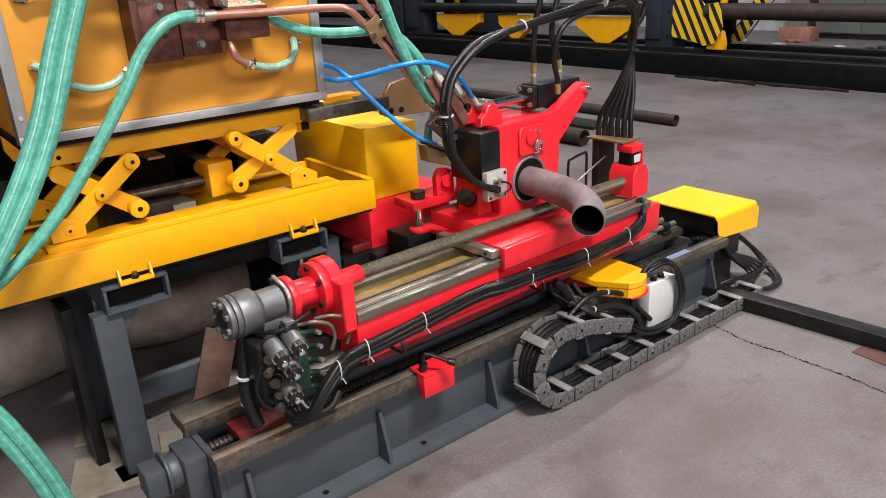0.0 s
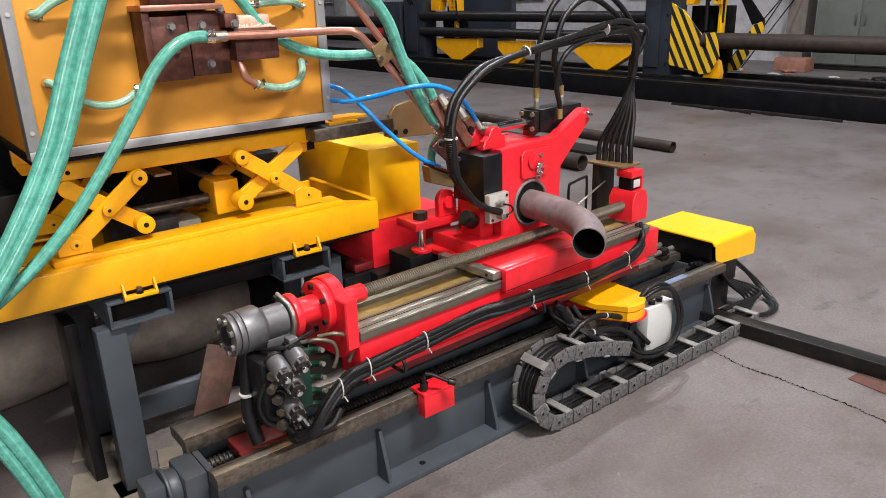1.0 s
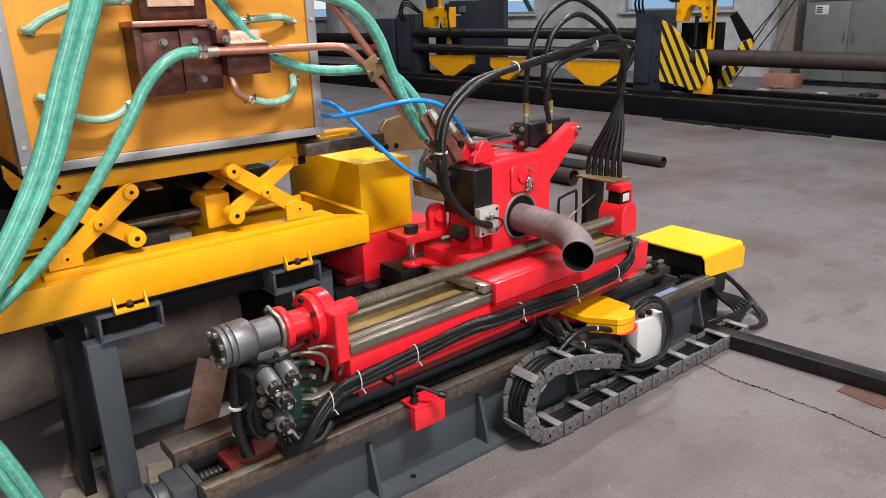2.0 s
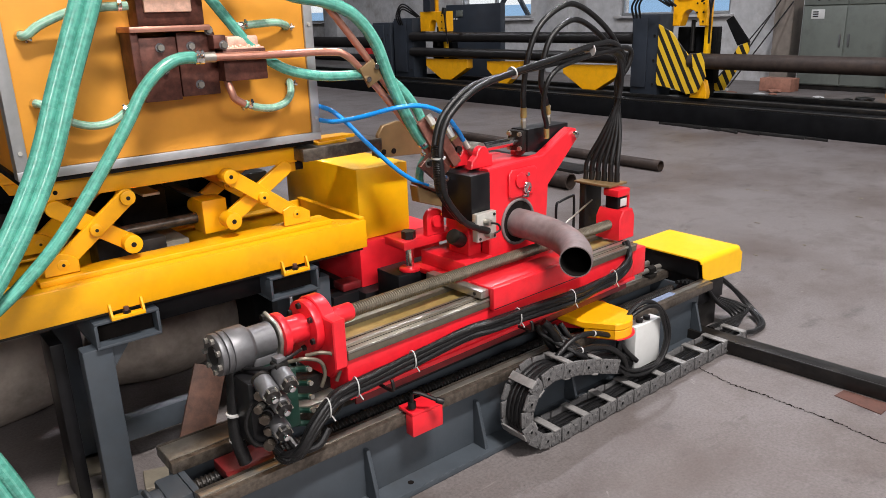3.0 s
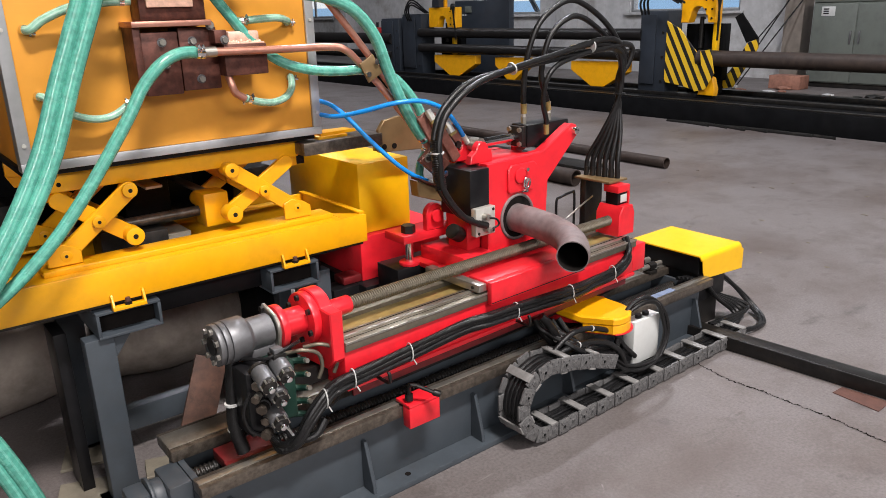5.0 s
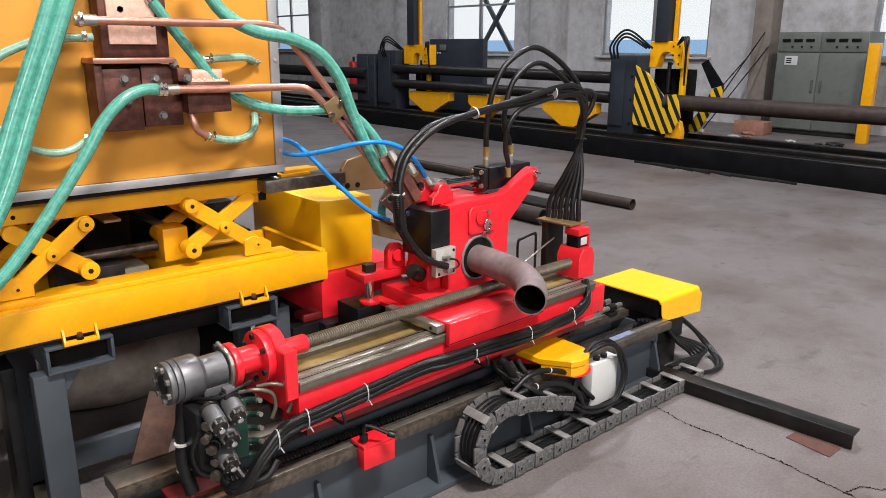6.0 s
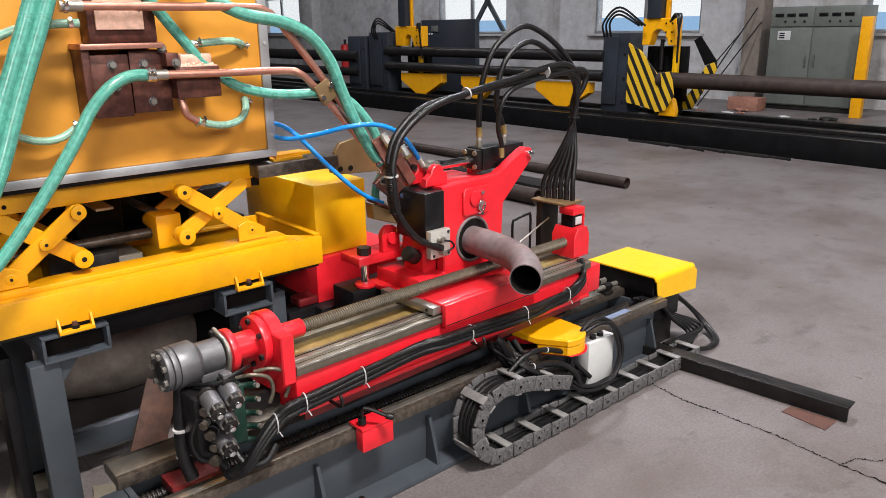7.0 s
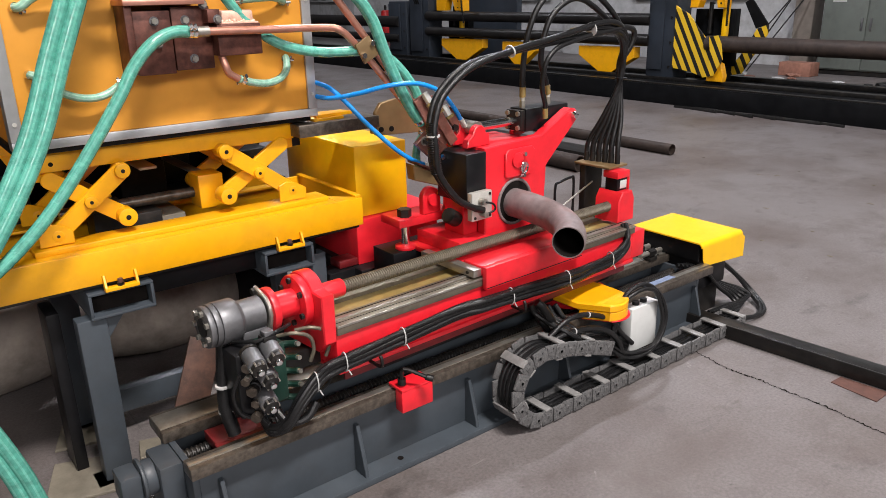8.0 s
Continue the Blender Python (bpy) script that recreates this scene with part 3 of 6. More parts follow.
# ---- floor clutter ----
def floor_things():
    solo("floor_pipe", tube([(6.25, 4.40, 0.055), (6.25, 8.6, 0.055)], 0.055, 18, smooth=False, hollow=0.047), RUSTPIPE, "dark steel pipe lying on the floor", "pipe", (6.25, 5, 0), group="floor pipes")
    solo("floor_pipe", tube([(5.05, 4.52, 0.075), (5.05, 6.6, 0.075)], 0.075, 18, smooth=False, hollow=0.064), RUSTPIPE, "short thick dark pipe lying on the floor", "pipe", (5.05, 5, 0), group="floor pipes")
    solo("flat_bar", box(5.6, 5.9, 4.9, 6.9, 0, 0.03, 0.004), DARKSTEEL, "dark flat steel bar on the floor", "bar", (5.7, 5, 0))
    rng = random.Random(3)
    for k in range(7):
        y = 6.3 - 0.27 * k
        x = 8.95 + rng.uniform(-0.05, 0.05)
        solo("scrap_strip", tube([(x, y, 0.012), (x + rng.uniform(-0.06, 0.03), y - 0.35, 0.014), (x + rng.uniform(-0.12, 0.02), y - 0.7, 0.012)], 0.012, 6, 4, flat=2.0), DARKSTEEL, "dark scrap steel strip on the floor", "scrap", (x, y, 0), group="scrap strips")
    # angle section lying out from the machine's end, a rusty plate under it
    a = thing("angle_iron", "dark rolled steel angle lying on the floor", "angle iron", (3.15, 1.4, 0))
    for name, x0, x1, y0, y1, z0, z1 in (("flange", 3.058, 3.135, 1.0, 1.98, 0.058, 0.068), ("web", 3.046, 3.058, 1.0, 1.98, 0.004, 0.068), ("rib", 3.058, 3.125, 1.02, 1.03, 0.004, 0.058)):
        bm = box(x0, x1, y0, y1, z0, z1, 0.002)
        bmesh.ops.rotate(bm, verts=bm.verts, cent=(3.09, 1.0, 0), matrix=Matrix.Rotation(radians(5), 3, "Z"))
        part(name, bm, DARKSTEEL, a)
    solo("rusty_plate", prism([(2.945, 1.22), (3.02, 1.215), (3.036, 1.03), (2.925, 1.03)], "z", 0, 0.004, 0.001), RUST, "thin rusty steel plate on the floor", "plate", (2.97, 1.1, 0))
    for k in range(22):
        x, y = rng.uniform(3.2, 6.5), rng.uniform(0.6, 4.5)
        bm = bmesh.new()
        bmesh.ops.create_icosphere(bm, subdivisions=1, radius=rng.uniform(0.006, 0.014))
        bmesh.ops.scale(bm, vec=(1, rng.uniform(1, 2.5), 0.3), verts=bm.verts)
        bmesh.ops.translate(bm, verts=bm.verts, vec=(x, y, 0.002))
        solo("chip", bm, WOOD, "small pale metal chip on the floor", "chip", (x, y, 0), group="chips")


# ---- the grey base with its ways ----
def machine_base():
    b = thing("rail_machine", "grey painted welded steel machine base with ground steel ways", "machine base", (1.8, 2.08, 0))
    part("front_web", box(0.56, 3.02, 1.935, 1.955, 0.024, 0.262, 0.002), GREY, b)
    part("back_web", box(0.56, 3.02, 2.20, 2.22, 0.024, 0.262, 0.002), GREY, b)
    part("foot_plate", box(0.52, 3.05, 1.852, 2.30, 0, 0.024, 0.003), GREY, b)
    for x in (0.62, 1.09, 1.575, 2.08, 2.56, 2.99):
        part("rib", prism([(1.935, 0.024), (1.87, 0.024), (1.872, 0.05), (1.915, 0.205), (1.935, 0.205)], "x", x - 0.007, x + 0.007, 0.0015), GREY, b)
    # black discs stand in for the shade in the foot holes
    for x in (0.85, 1.24, 1.83, 2.35, 2.8):
        part("foot_hole", cyl((x, 1.893, 0.0245), (x, 1.893, 0.0255), 0.011, None, 14), BORE, b)
    for y0, y1 in ((1.882, 1.950), (2.125, 2.262)):
        w = part("way", box(0.525, 3.07, y0, y1, 0.262, 0.30, 0.003), OILY, b, "ground steel way with rubbed oil, darkened for shade")
        part("way_strip", box(0.527, 3.068, y0 + 0.022, y1 - 0.022, 0.30, 0.304, 0.001), STEEL, w)
    part("end_plate", box(3.02, 3.04, 1.935, 2.22, 0.024, 0.262, 0.002), GREY, b)
    part("end_plate", box(0.54, 0.56, 1.935, 2.22, 0.024, 0.262, 0.002), GREY, b)
    part("bed_floor", box(0.56, 3.02, 1.955, 2.2, 0.10, 0.11, 0), DARKSTEEL, b)
    br = part("bearing_block", box(0.47, 0.54, 2.0, 2.14, 0.10, 0.262, 0.008), GREY, b)
    part("bearing_housing", cyl((0.435, 2.07, 0.21), (0.47, 2.07, 0.21), 0.055, None, 24, bevel=0.006), GREY, br)
    part("bearing_flange", cyl((0.425, 2.07, 0.21), (0.435, 2.07, 0.21), 0.066, None, 24, bevel=0.003), GREY, br)
    part("drive_box", box(0.365, 0.425, 2.025, 2.115, 0.165, 0.255, 0.008), GREY, br)
    part("lead_screw", coil((0.54, 2.065, 0.235), (3.0, 2.065, 0.235), 0.022, 0.014, 0.005), DARKSTEEL, b, "dark steel lead screw between the ways")
    part("blue_label", box(2.60, 2.80, 1.905, 1.94, 0.3045, 0.3055, 0), STICKER, b, "worn blue sticker")
    # red keepers that ride on the ways
    k = thing("way_keeper", "red steel keeper block hooked over the way", "keeper", (1.26, 1.9, 0.2), group="keepers")
    part("block", box(1.222, 1.350, 1.840, 1.880, 0.232, 0.308, 0.003), RED, k)
    part("top", box(1.222, 1.350, 1.840, 1.92, 0.308, 0.320, 0.003), RED, k)
    part("lever", tube([(1.24, 1.865, 0.33), (1.24, 1.85, 0.39), (1.30, 1.80, 0.36)], 0.007, 8, 4), DARKSTEEL, k)
    part("lever_boss", cyl((1.24, 1.865, 0.328), (1.24, 1.865, 0.35), 0.014, None, 12), DARKSTEEL, k)
    part("ball", cyl((1.295, 1.805, 0.362), (1.315, 1.788, 0.354), 0.011, None, 12, bevel=0.003), DARKSTEEL, k)
    k = thing("screw_nut_block", "dark red nut block on the lead screw", "nut block", (0.69, 2.06, 0.3))
    part("block", box(0.640, 0.82, 1.956, 2.09, 0.250, 0.285, 0.003), OILSHADERED, k)
    part("cap", box(0.632, 0.83, 1.956, 1.980, 0.285, 0.293, 0.002), OILSHADERED, k)


def cover_end():
    c = thing("end_cover", "yellow folded sheet cover over the end of the base", "cover", (3.3, 2.2, 0.30))
    prof = [(3.035, 0.405), (3.38, 0.405), (3.41, 0.375), (3.41, 0.262), (3.402, 0.262), (3.402, 0.372), (3.377, 0.398), (3.035, 0.398)]
    part("sheet", prism(prof, "y", 1.9535, 2.35, 0.001), LEMON, c)
    roll = arc(1.954, 0.382, 0.023, 90, 180, 8) + arc(1.954, 0.382, 0.017, 180, 90, 8)
    part("edge_roll", prism(roll, "x", 3.035, 3.385, 0), LEMON, c, "rounded folded edge of the cover")
    part("front_flange", prism([(3.045, 0.383), (3.385, 0.383), (3.408, 0.366), (3.408, 0.262), (3.075, 0.285), (3.055, 0.32)], "y", 1.931, 1.936, 0.001), LEMON, c)
    # black block and panel stand in for shade inside the open end
    part("inner_block", box(3.06, 3.30, 1.96, 2.33, 0.15, 0.385, 0.004), DARK, c, "black block filling the cover's shaded open end")
    part("inner_foot", box(3.08, 3.28, 1.98, 2.31, 0.0, 0.15, 0.004), DARKSTEEL, c)
    part("inner_shade_panel", box(3.046, 3.058, 1.955, 2.34, 0.306, 0.395, 0.002), DARK, c)
    # hydraulic unions at the inner side of the cover
    for i in range(3):
        y = 2.14 + 0.07 * i
        u = thing("hydraulic_union", "dark steel hose union by the end cover", "union", (2.9, y, 0.3), group="unions")
        part("nut", cyl((2.90, y, 0.335), (2.945, y, 0.335), 0.022, None, 6), DARKSTEEL, u)
        part("barrel", cyl((2.84, y, 0.335), (3.0, y, 0.335), 0.013, None, 12), STEEL, u)
        part("seat", box(2.89, 2.95, y - 0.022, y + 0.022, 0.30, 0.316, 0.002), DARKSTEEL, u)


# ---- the red swinging arm, drawn in its own frame ----
def swing_arm():
    s = thing("swing_arm", "glossy red steel swinging arm beam with oiled slideways", "machine arm", (-0.8, 0.12, 0.33), ARM)
    part("beam", box(-1.566, -0.06, 0.0, 0.25, 0.45, 0.57, 0.004), RED, s)
    part("sole_plate", box(-1.566, -0.05, -0.006, 0.28, 0.434, 0.45, 0.003), RED, s)
    # lip is coloured darker for the shade under the cable bundle
    part("lower_lip", box(-1.54, -0.1, 0.004, 0.014, 0.405, 0.434, 0.002), OILSHADERED, s)
    # black here paints in the shade below the beam
    part("keel", box(-1.35, -0.1, 0.08, 0.22, 0.345, 0.434, 0.004), DARK, s, "underside keel blackened for the shade beneath the beam")
    w = part("front_way", box(-1.566, -0.055, -0.01, 0.075, 0.57, 0.603, 0.002), WAYSTEEL, s, "oiled steel slideway")
    part("way_ridge", box(-1.566, -0.055, 0.026, 0.046, 0.603, 0.608, 0.0015), STEEL, w)
    part("way_edge", box(-1.566, -0.055, -0.013, -0.010, 0.596, 0.603, 0.0005), STEEL, w)
    part("way_groove", box(-1.566, -0.055, 0.010, 0.013, 0.6025, 0.6036, 0), BORE, w)
    part("way_groove", box(-1.566, -0.055, 0.058, 0.062, 0.6025, 0.6036, 0), BORE, w)
    w = part("back_way", box(-1.566, -0.055, 0.175, 0.26, 0.57, 0.603, 0.002), WAYSTEEL, s, "oiled steel slideway")
    part("way_ridge", box(-1.566, -0.055, 0.20, 0.228, 0.603, 0.609, 0.0015), STEEL, w)
    part("grease_channel", box(-1.566, -0.055, 0.075, 0.175, 0.57, 0.588, 0), BRASSY, s)
    pts = [(-0.008, 0.555), (0.03, 0.515), (0.255, 0.50), (0.255, 0.67)] + arc(0.123, 0.672, 0.086, 15, 150, 14) + [(0.02, 0.712), (-0.008, 0.712)]
    part("end_plate", prism(pts, "x", -1.612, -1.566, 0.004), RED, s)
    f = part("motor_flange", cyl((-1.640, 0.12, 0.668), (-1.612, 0.12, 0.668), 0.084, None, 36, bevel=0.004), RED, s)
    for k in range(6):
        a = radians(60 * k + 25)
        part("bolt", hexbolt((-1.640, 0.12 + 0.068 * math.cos(a), 0.668 + 0.068 * math.sin(a)), (-1, 0, 0), 0.010, 0.009), DARKSTEEL, f)
    part("coupling_tube", cyl((-1.715, 0.12, 0.668), (-1.640, 0.12, 0.668), 0.044, None, 28), RED, s)
    f = part("coupling_flange", cyl((-1.734, 0.12, 0.668), (-1.711, 0.12, 0.668), 0.068, None, 32, bevel=0.003), RED, s)
    part("screw_sleeve", cyl((-1.566, 0.12, 0.668), (-1.46, 0.12, 0.668), 0.030, None, 24, bevel=0.004), RED, s)
    part("lead_screw", coil((-1.46, 0.12, 0.668), (-0.04, 0.12, 0.668), 0.0225, 0.0090, 0.0035), WAYSTEEL, s, "threaded steel lead screw")
    part("end_bracket", prism([(-0.085, 0.603), (0.022, 0.603), (0.022, 0.70), (0.005, 0.735), (-0.062, 0.735), (-0.085, 0.70)], "y", 0.06, 0.19, 0.004), RED, s)
    part("end_cap", box(-0.06, 0.03, 0.0, 0.25, 0.45, 0.57, 0.004), RED, s)
    # red flanges low on the beam's end, under the swivel
    part("swivel_disc", cyl((-0.30, 0.12, 0.306), (-0.30, 0.12, 0.343), 0.15, None, 40, bevel=0.004), RED, s)
    return s


def motor_and_valves():
    m = thing("hydraulic_motor", "grey cast orbital hydraulic motor with bolted end cap", "hydraulic motor", (-1.85, 0.12, 0.6), DRIVE)
    # diamond shaped mounting flange
    dia = [(0.12 + math.cos(radians(a)) * (0.078 if a % 180 == 60 else 0.058), 0.668 + math.sin(radians(a)) * (0.078 if a % 180 == 60 else 0.058)) for a in range(0, 360, 30)]
    part("flange", prism(dia, "x", -1.780, -1.766, 0.003), STEEL, m)
    for a in (60, 240):
        part("bolt", hexbolt((-1.780, 0.12 + 0.062 * math.cos(radians(a)), 0.668 + 0.062 * math.sin(radians(a))), (-1, 0, 0), 0.011, 0.01), DARKSTEEL, m)
    part("neck", cyl((-1.855, 0.12, 0.668), (-1.785, 0.12, 0.668), 0.049, None, 32), CAST, m)
    part("shoulder", cyl((-1.868, 0.12, 0.668), (-1.853, 0.12, 0.668), 0.064, 0.052, 32), CAST, m)
    part("body", cyl((-1.925, 0.12, 0.668), (-1.866, 0.12, 0.668), 0.065, None, 36, bevel=0.003), CAST, m)
    part("ring", cyl((-1.943, 0.12, 0.668), (-1.9265, 0.12, 0.668), 0.064, None, 36, bevel=0.002), CAST, m)
    part("end_cap", cyl((-1.962, 0.12, 0.668), (-1.9445, 0.12, 0.668), 0.063, None, 36, bevel=0.004), CAST, m)
    part("hub", cyl((-1.966, 0.12, 0.668), (-1.961, 0.12, 0.668), 0.028, None, 20), DARKSTEEL, m)
    for k in range(7):
        a = radians(360 / 7 * k)
        part("bolt", hexbolt((-1.962, 0.12 + 0.048 * math.cos(a), 0.668 + 0.048 * math.sin(a)), (-1, 0, 0), 0.009, 0.010), STEEL, m)
    part("port_block", box(-1.86, -1.78, 0.085, 0.155, 0.60, 0.63, 0.004), CAST, m)
    v = thing("valve_block", "stacked steel hydraulic valves with solenoid caps on a green casting", "valve block", (-1.8, 0.08, 0.35), DRIVE)
    part("manifold", box(-1.845, -1.765, 0.01, 0.11, 0.41, 0.60, 0.010), GREENVALVE, v, "dark green cast manifold")
    part("valve_body", box(-1.925, -1.83, 0.005, 0.10, 0.40, 0.605, 0.008), DARK, v)
    part("stand", box(-1.80, -1.60, 0.10, 0.16, 0.44, 0.50, 0.003), DARKSTEEL, v)
    for x, z in ((-1.888, 0.585), (-1.832, 0.598), (-1.856, 0.533), (-1.864, 0.458)):
        p, d = Vector((x, -0.055, z)), Vector((-0.10, -0.93, -0.26)).normalized()
        c = part("solenoid", cyl(p - d * 0.062, p, 0.0275, None, 24, bevel=0.004), CAST, v)
        part("collar", cyl(p - d * 0.070, p - d * 0.060, 0.030, None, 20), DARKSTEEL, c)
        part("cap", cyl(p, p + d * 0.018, 0.022, None, 20, bevel=0.004), DARKSTEEL, c)
        part("stud", cyl(p + d * 0.018, p + d * 0.032, 0.0095, None, 12, bevel=0.002), CHROME, c)
        e, f = d.orthogonal().normalized(), d.cross(d.orthogonal().normalized())
        for j in range(6):
            a = radians(60 * j + 15)
            o = p + (e * math.cos(a) + f * math.sin(a)) * 0.0225
            part("rib", cyl(o, o + d * 0.016, 0.0032, None, 6), STEEL, c)
    part("connector", box(-1.845, -1.805, -0.02, 0.02, 0.622, 0.645, 0.004), DARKSTEEL, v)
    part("connector_cap", box(-1.84, -1.81, -0.016, 0.016, 0.645, 0.66, 0.003), CAST, v)
    # fittings on the side, each of its own size
    for x, z, l, r, m in ((-1.93, 0.585, 0.045, 0.013, OILY), (-1.93, 0.552, 0.06, 0.011, STEEL), (-1.92, 0.51, 0.05, 0.014, DARKSTEEL), (-1.92, 0.462, 0.035, 0.012, OILY), (-1.915, 0.425, 0.05, 0.014, OILY)):
        p = Vector((x + 0.06, 0.0, z))
        d = Vector((-0.75, -0.55, -0.12)).normalized()
        f = part("fitting", cyl(p, p + d * l, r, None, 12), m, v)
        part("hex", cyl(p + d * l, p + d * (l + 0.012), r * 1.15, None, 6), OILY, f)
        for j in range(4):
            part("ridge", cyl(p + d * (0.012 + 0.009 * j), p + d * (0.016 + 0.009 * j), r * 1.22, None, 10), (CAST, DARKSTEEL)[j % 2], f)
        part("valve_body", box(x + 0.035, x + 0.085, -0.005, 0.05, z - 0.018, z + 0.018, 0.005), DARKSTEEL, v)
    for k in range(5):
        z = 0.40 + 0.045 * k
        part("elbow_fitting", tube([(-1.77, 0.05, z), (-1.745, 0.03, z), (-1.735, 0.0, z + 0.008)], 0.010, 8, 4), GREENVALVE, v)
        part("tip", cyl((-1.735, 0.0, z + 0.008), (-1.734, -0.012, z + 0.010), 0.0075, None, 8), STEEL, v)
    for x, z, d in ((-1.74, 0.56, 0.055), (-1.68, 0.56, 0.05)):
        part("steel_pipe", tube([(x - 0.03, 0.05, 0.605), (x + 0.01, 0.02, 0.612), (x + d, 0.01, 0.59), (x + d + 0.012, 0.01, 0.545), (x + d, 0.015, 0.505)], 0.0062, 10, 6), WAYSTEEL, v)
    for q in ([(-1.90, 0.08, 0.62), (-1.86, 0.0, 0.635), (-1.80, -0.01, 0.65), (-1.74, 0.02, 0.645)], [(-1.93, -0.02, 0.56), (-1.95, -0.01, 0.50), (-1.93, 0.0, 0.43), (-1.88, 0.0, 0.39)], [(-1.72, 0.0, 0.44), (-1.69, -0.03, 0.425), (-1.66, -0.035, 0.44), (-1.63, -0.02, 0.46)]):
        part("lead", tube(q, 0.0055, 8, 6), RUBBER, v)
    # sleeved hose drop beside the valves
    h = thing("hose_drop", "black sleeved hoses hanging under the valves", "hose", (-1.86, 0.15, 0.3), DRIVE, group="arm hoses")
    part("sleeve", tube([(-1.905, 0.13, 0.60), (-1.92, 0.12, 0.5), (-1.93, 0.11, 0.40), (-1.92, 0.09, 0.315)], 0.021, 12, 6), RUBBER, h)
    for z in (0.385, 0.47):
        part("cable_tie", cyl((-1.928, 0.112, z), (-1.928, 0.112, z + 0.006), 0.0235, None, 14), TIE, h)
    part("hose", tube([(-1.80, 0.06, 0.385), (-1.79, 0.0, 0.345), (-1.74, -0.03, 0.35), (-1.70, -0.03, 0.39)], 0.013, 10, 6), RUBBER, h)


def head_and_pipe():
    sl = thing("slide", "red steel slide block riding on the arm ways", "slide", (-0.73, 0.12, 0.6), ARM)
    part("apron", box(-0.96, -0.44, -0.035, -0.012, 0.560, 0.645, 0.003), RED, sl)
    part("front_table", box(-0.96, -0.44, -0.012, 0.086, 0.611, 0.646, 0.003), RED, sl)
    part("rear_table", box(-0.96, -0.40, 0.086, 0.43, 0.611, 0.630, 0.002), RED, sl)
    part("seam", box(-0.958, -0.44, -0.036, -0.035, 0.566, 0.569, 0), DARKSTEEL, sl)
    part("wiper", box(-1.0, -0.962, -0.012, 0.285, 0.611, 0.640, 0.003), STEEL, sl, "pale steel wiper bar")
    for y in (0.02, 0.25):
        part("wiper_screw", hexbolt((-1.0, y, 0.626), (-1, 0, 0), 0.007, 0.004), DARKSTEEL, sl)

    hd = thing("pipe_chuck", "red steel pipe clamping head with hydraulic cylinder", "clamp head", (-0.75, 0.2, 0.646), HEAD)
    body = [(-0.885, 0.646), (-0.56, 0.646), (-0.545, 0.915), (-0.37, 1.075), (-0.362, 1.10), (-0.375, 1.122), (-0.40, 1.128), (-0.425, 1.12), (-0.58, 1.04), (-0.885, 1.03)]
    part("face_plate", prism(body, "y", 0.09, 0.135, 0.004), RED, hd)
    back = [(-0.885, 0.646), (-0.56, 0.646), (-0.545, 0.915), (-0.60, 1.03), (-0.885, 1.03)]
    part("rear_plate", prism(back, "y", 0.30, 0.34, 0.004), RED, hd)
    part("web", box(-0.88, -0.57, 0.135, 0.30, 0.646, 0.68, 0.003), RED, hd)
    part("arm_cheek", prism([(-0.58, 1.0), (-0.37, 1.075), (-0.362, 1.10), (-0.40, 1.128), (-0.58, 1.04)], "y", 0.24, 0.27, 0.004), RED, hd)
    part("pin", cyl((-0.392, 0.07, 1.10), (-0.392, 0.29, 1.10), 0.014, None, 16, bevel=0.002), CHROME, hd)
    bt = part("raised_pad", prism([(-0.785, 0.925)] + arc(-0.77, 0.915, 0.015, 180, 270, 4) + [(-0.65, 0.90), (-0.625, 0.925), (-0.625, 0.995), (-0.64, 1.01), (-0.77, 1.01), (-0.785, 0.995)], "y", 0.078, 0.09, 0.003), RED, hd)
    part("boss", cyl((-0.725, 0.07, 0.965), (-0.725, 0.078, 0.965), 0.03, None, 20, bevel=0.003), RED, bt)
    part("grease_nipple", cyl((-0.69, 0.066, 0.985), (-0.69, 0.078, 0.985), 0.008, None, 10), CHROME, bt)
    part("clamp_ring", tube([(-0.728 + 0.088 * math.cos(radians(a)), 0.088, 0.80 + 0.088 * math.sin(radians(a))) for a in range(0, 361, 15)], 0.0065, 10, smooth=False), PIPE, hd, "scaled steel ring round the pipe")
    # black disc stands in for the shaded gap between ring and pipe
    part("gap_shade_disc", cyl((-0.728, 0.10, 0.80), (-0.728, 0.086, 0.80), 0.086, None, 40), BORE, hd)
    # dark jaw block, pale port plate
    part("jaw_block", box(-0.985, -0.886, 0.082, 0.25, 0.84, 1.022, 0.004), DARK, hd, "black jaw block")
    part("jaw_foot", box(-0.96, -0.89, 0.13, 0.24, 0.70, 0.84, 0.003), RED, hd)
    part("jaw_base", box(-1.03, -0.886, 0.075, 0.33, 0.646, 0.70, 0.004), RED, hd)
    part("face_foot", box(-0.886, -0.55, 0.072, 0.0895, 0.646, 0.668, 0.003), RED, hd)
    part("jaw_plug", cyl((-0.97, 0.16, 0.76), (-1.02, 0.15, 0.79), 0.03, None, 16, bevel=0.004), DARKSTEEL, hd)
    part("jaw_screw", hexbolt((-0.985, 0.2, 1.0), (-1, 0, 0), 0.012, 0.012), CHROME, hd)
    pl = part("port_plate", box(-0.985, -0.885, 0.052, 0.08, 0.775, 0.882, 0.003), PALESTEEL, hd, "pale bolted port plate")
    for x, z in ((-0.972, 0.787), (-0.897, 0.787), (-0.897, 0.87)):
        part("screw", hexbolt((x, 0.052, z), (0, -1, 0), 0.006, 0.003), DARKSTEEL, pl)
    for x, z in ((-0.945, 0.85), (-0.94, 0.80)):
        part("banjo", cyl((x, 0.052, z), (x, 0.022, z), 0.012, None, 12, bevel=0.002), STEEL, pl)
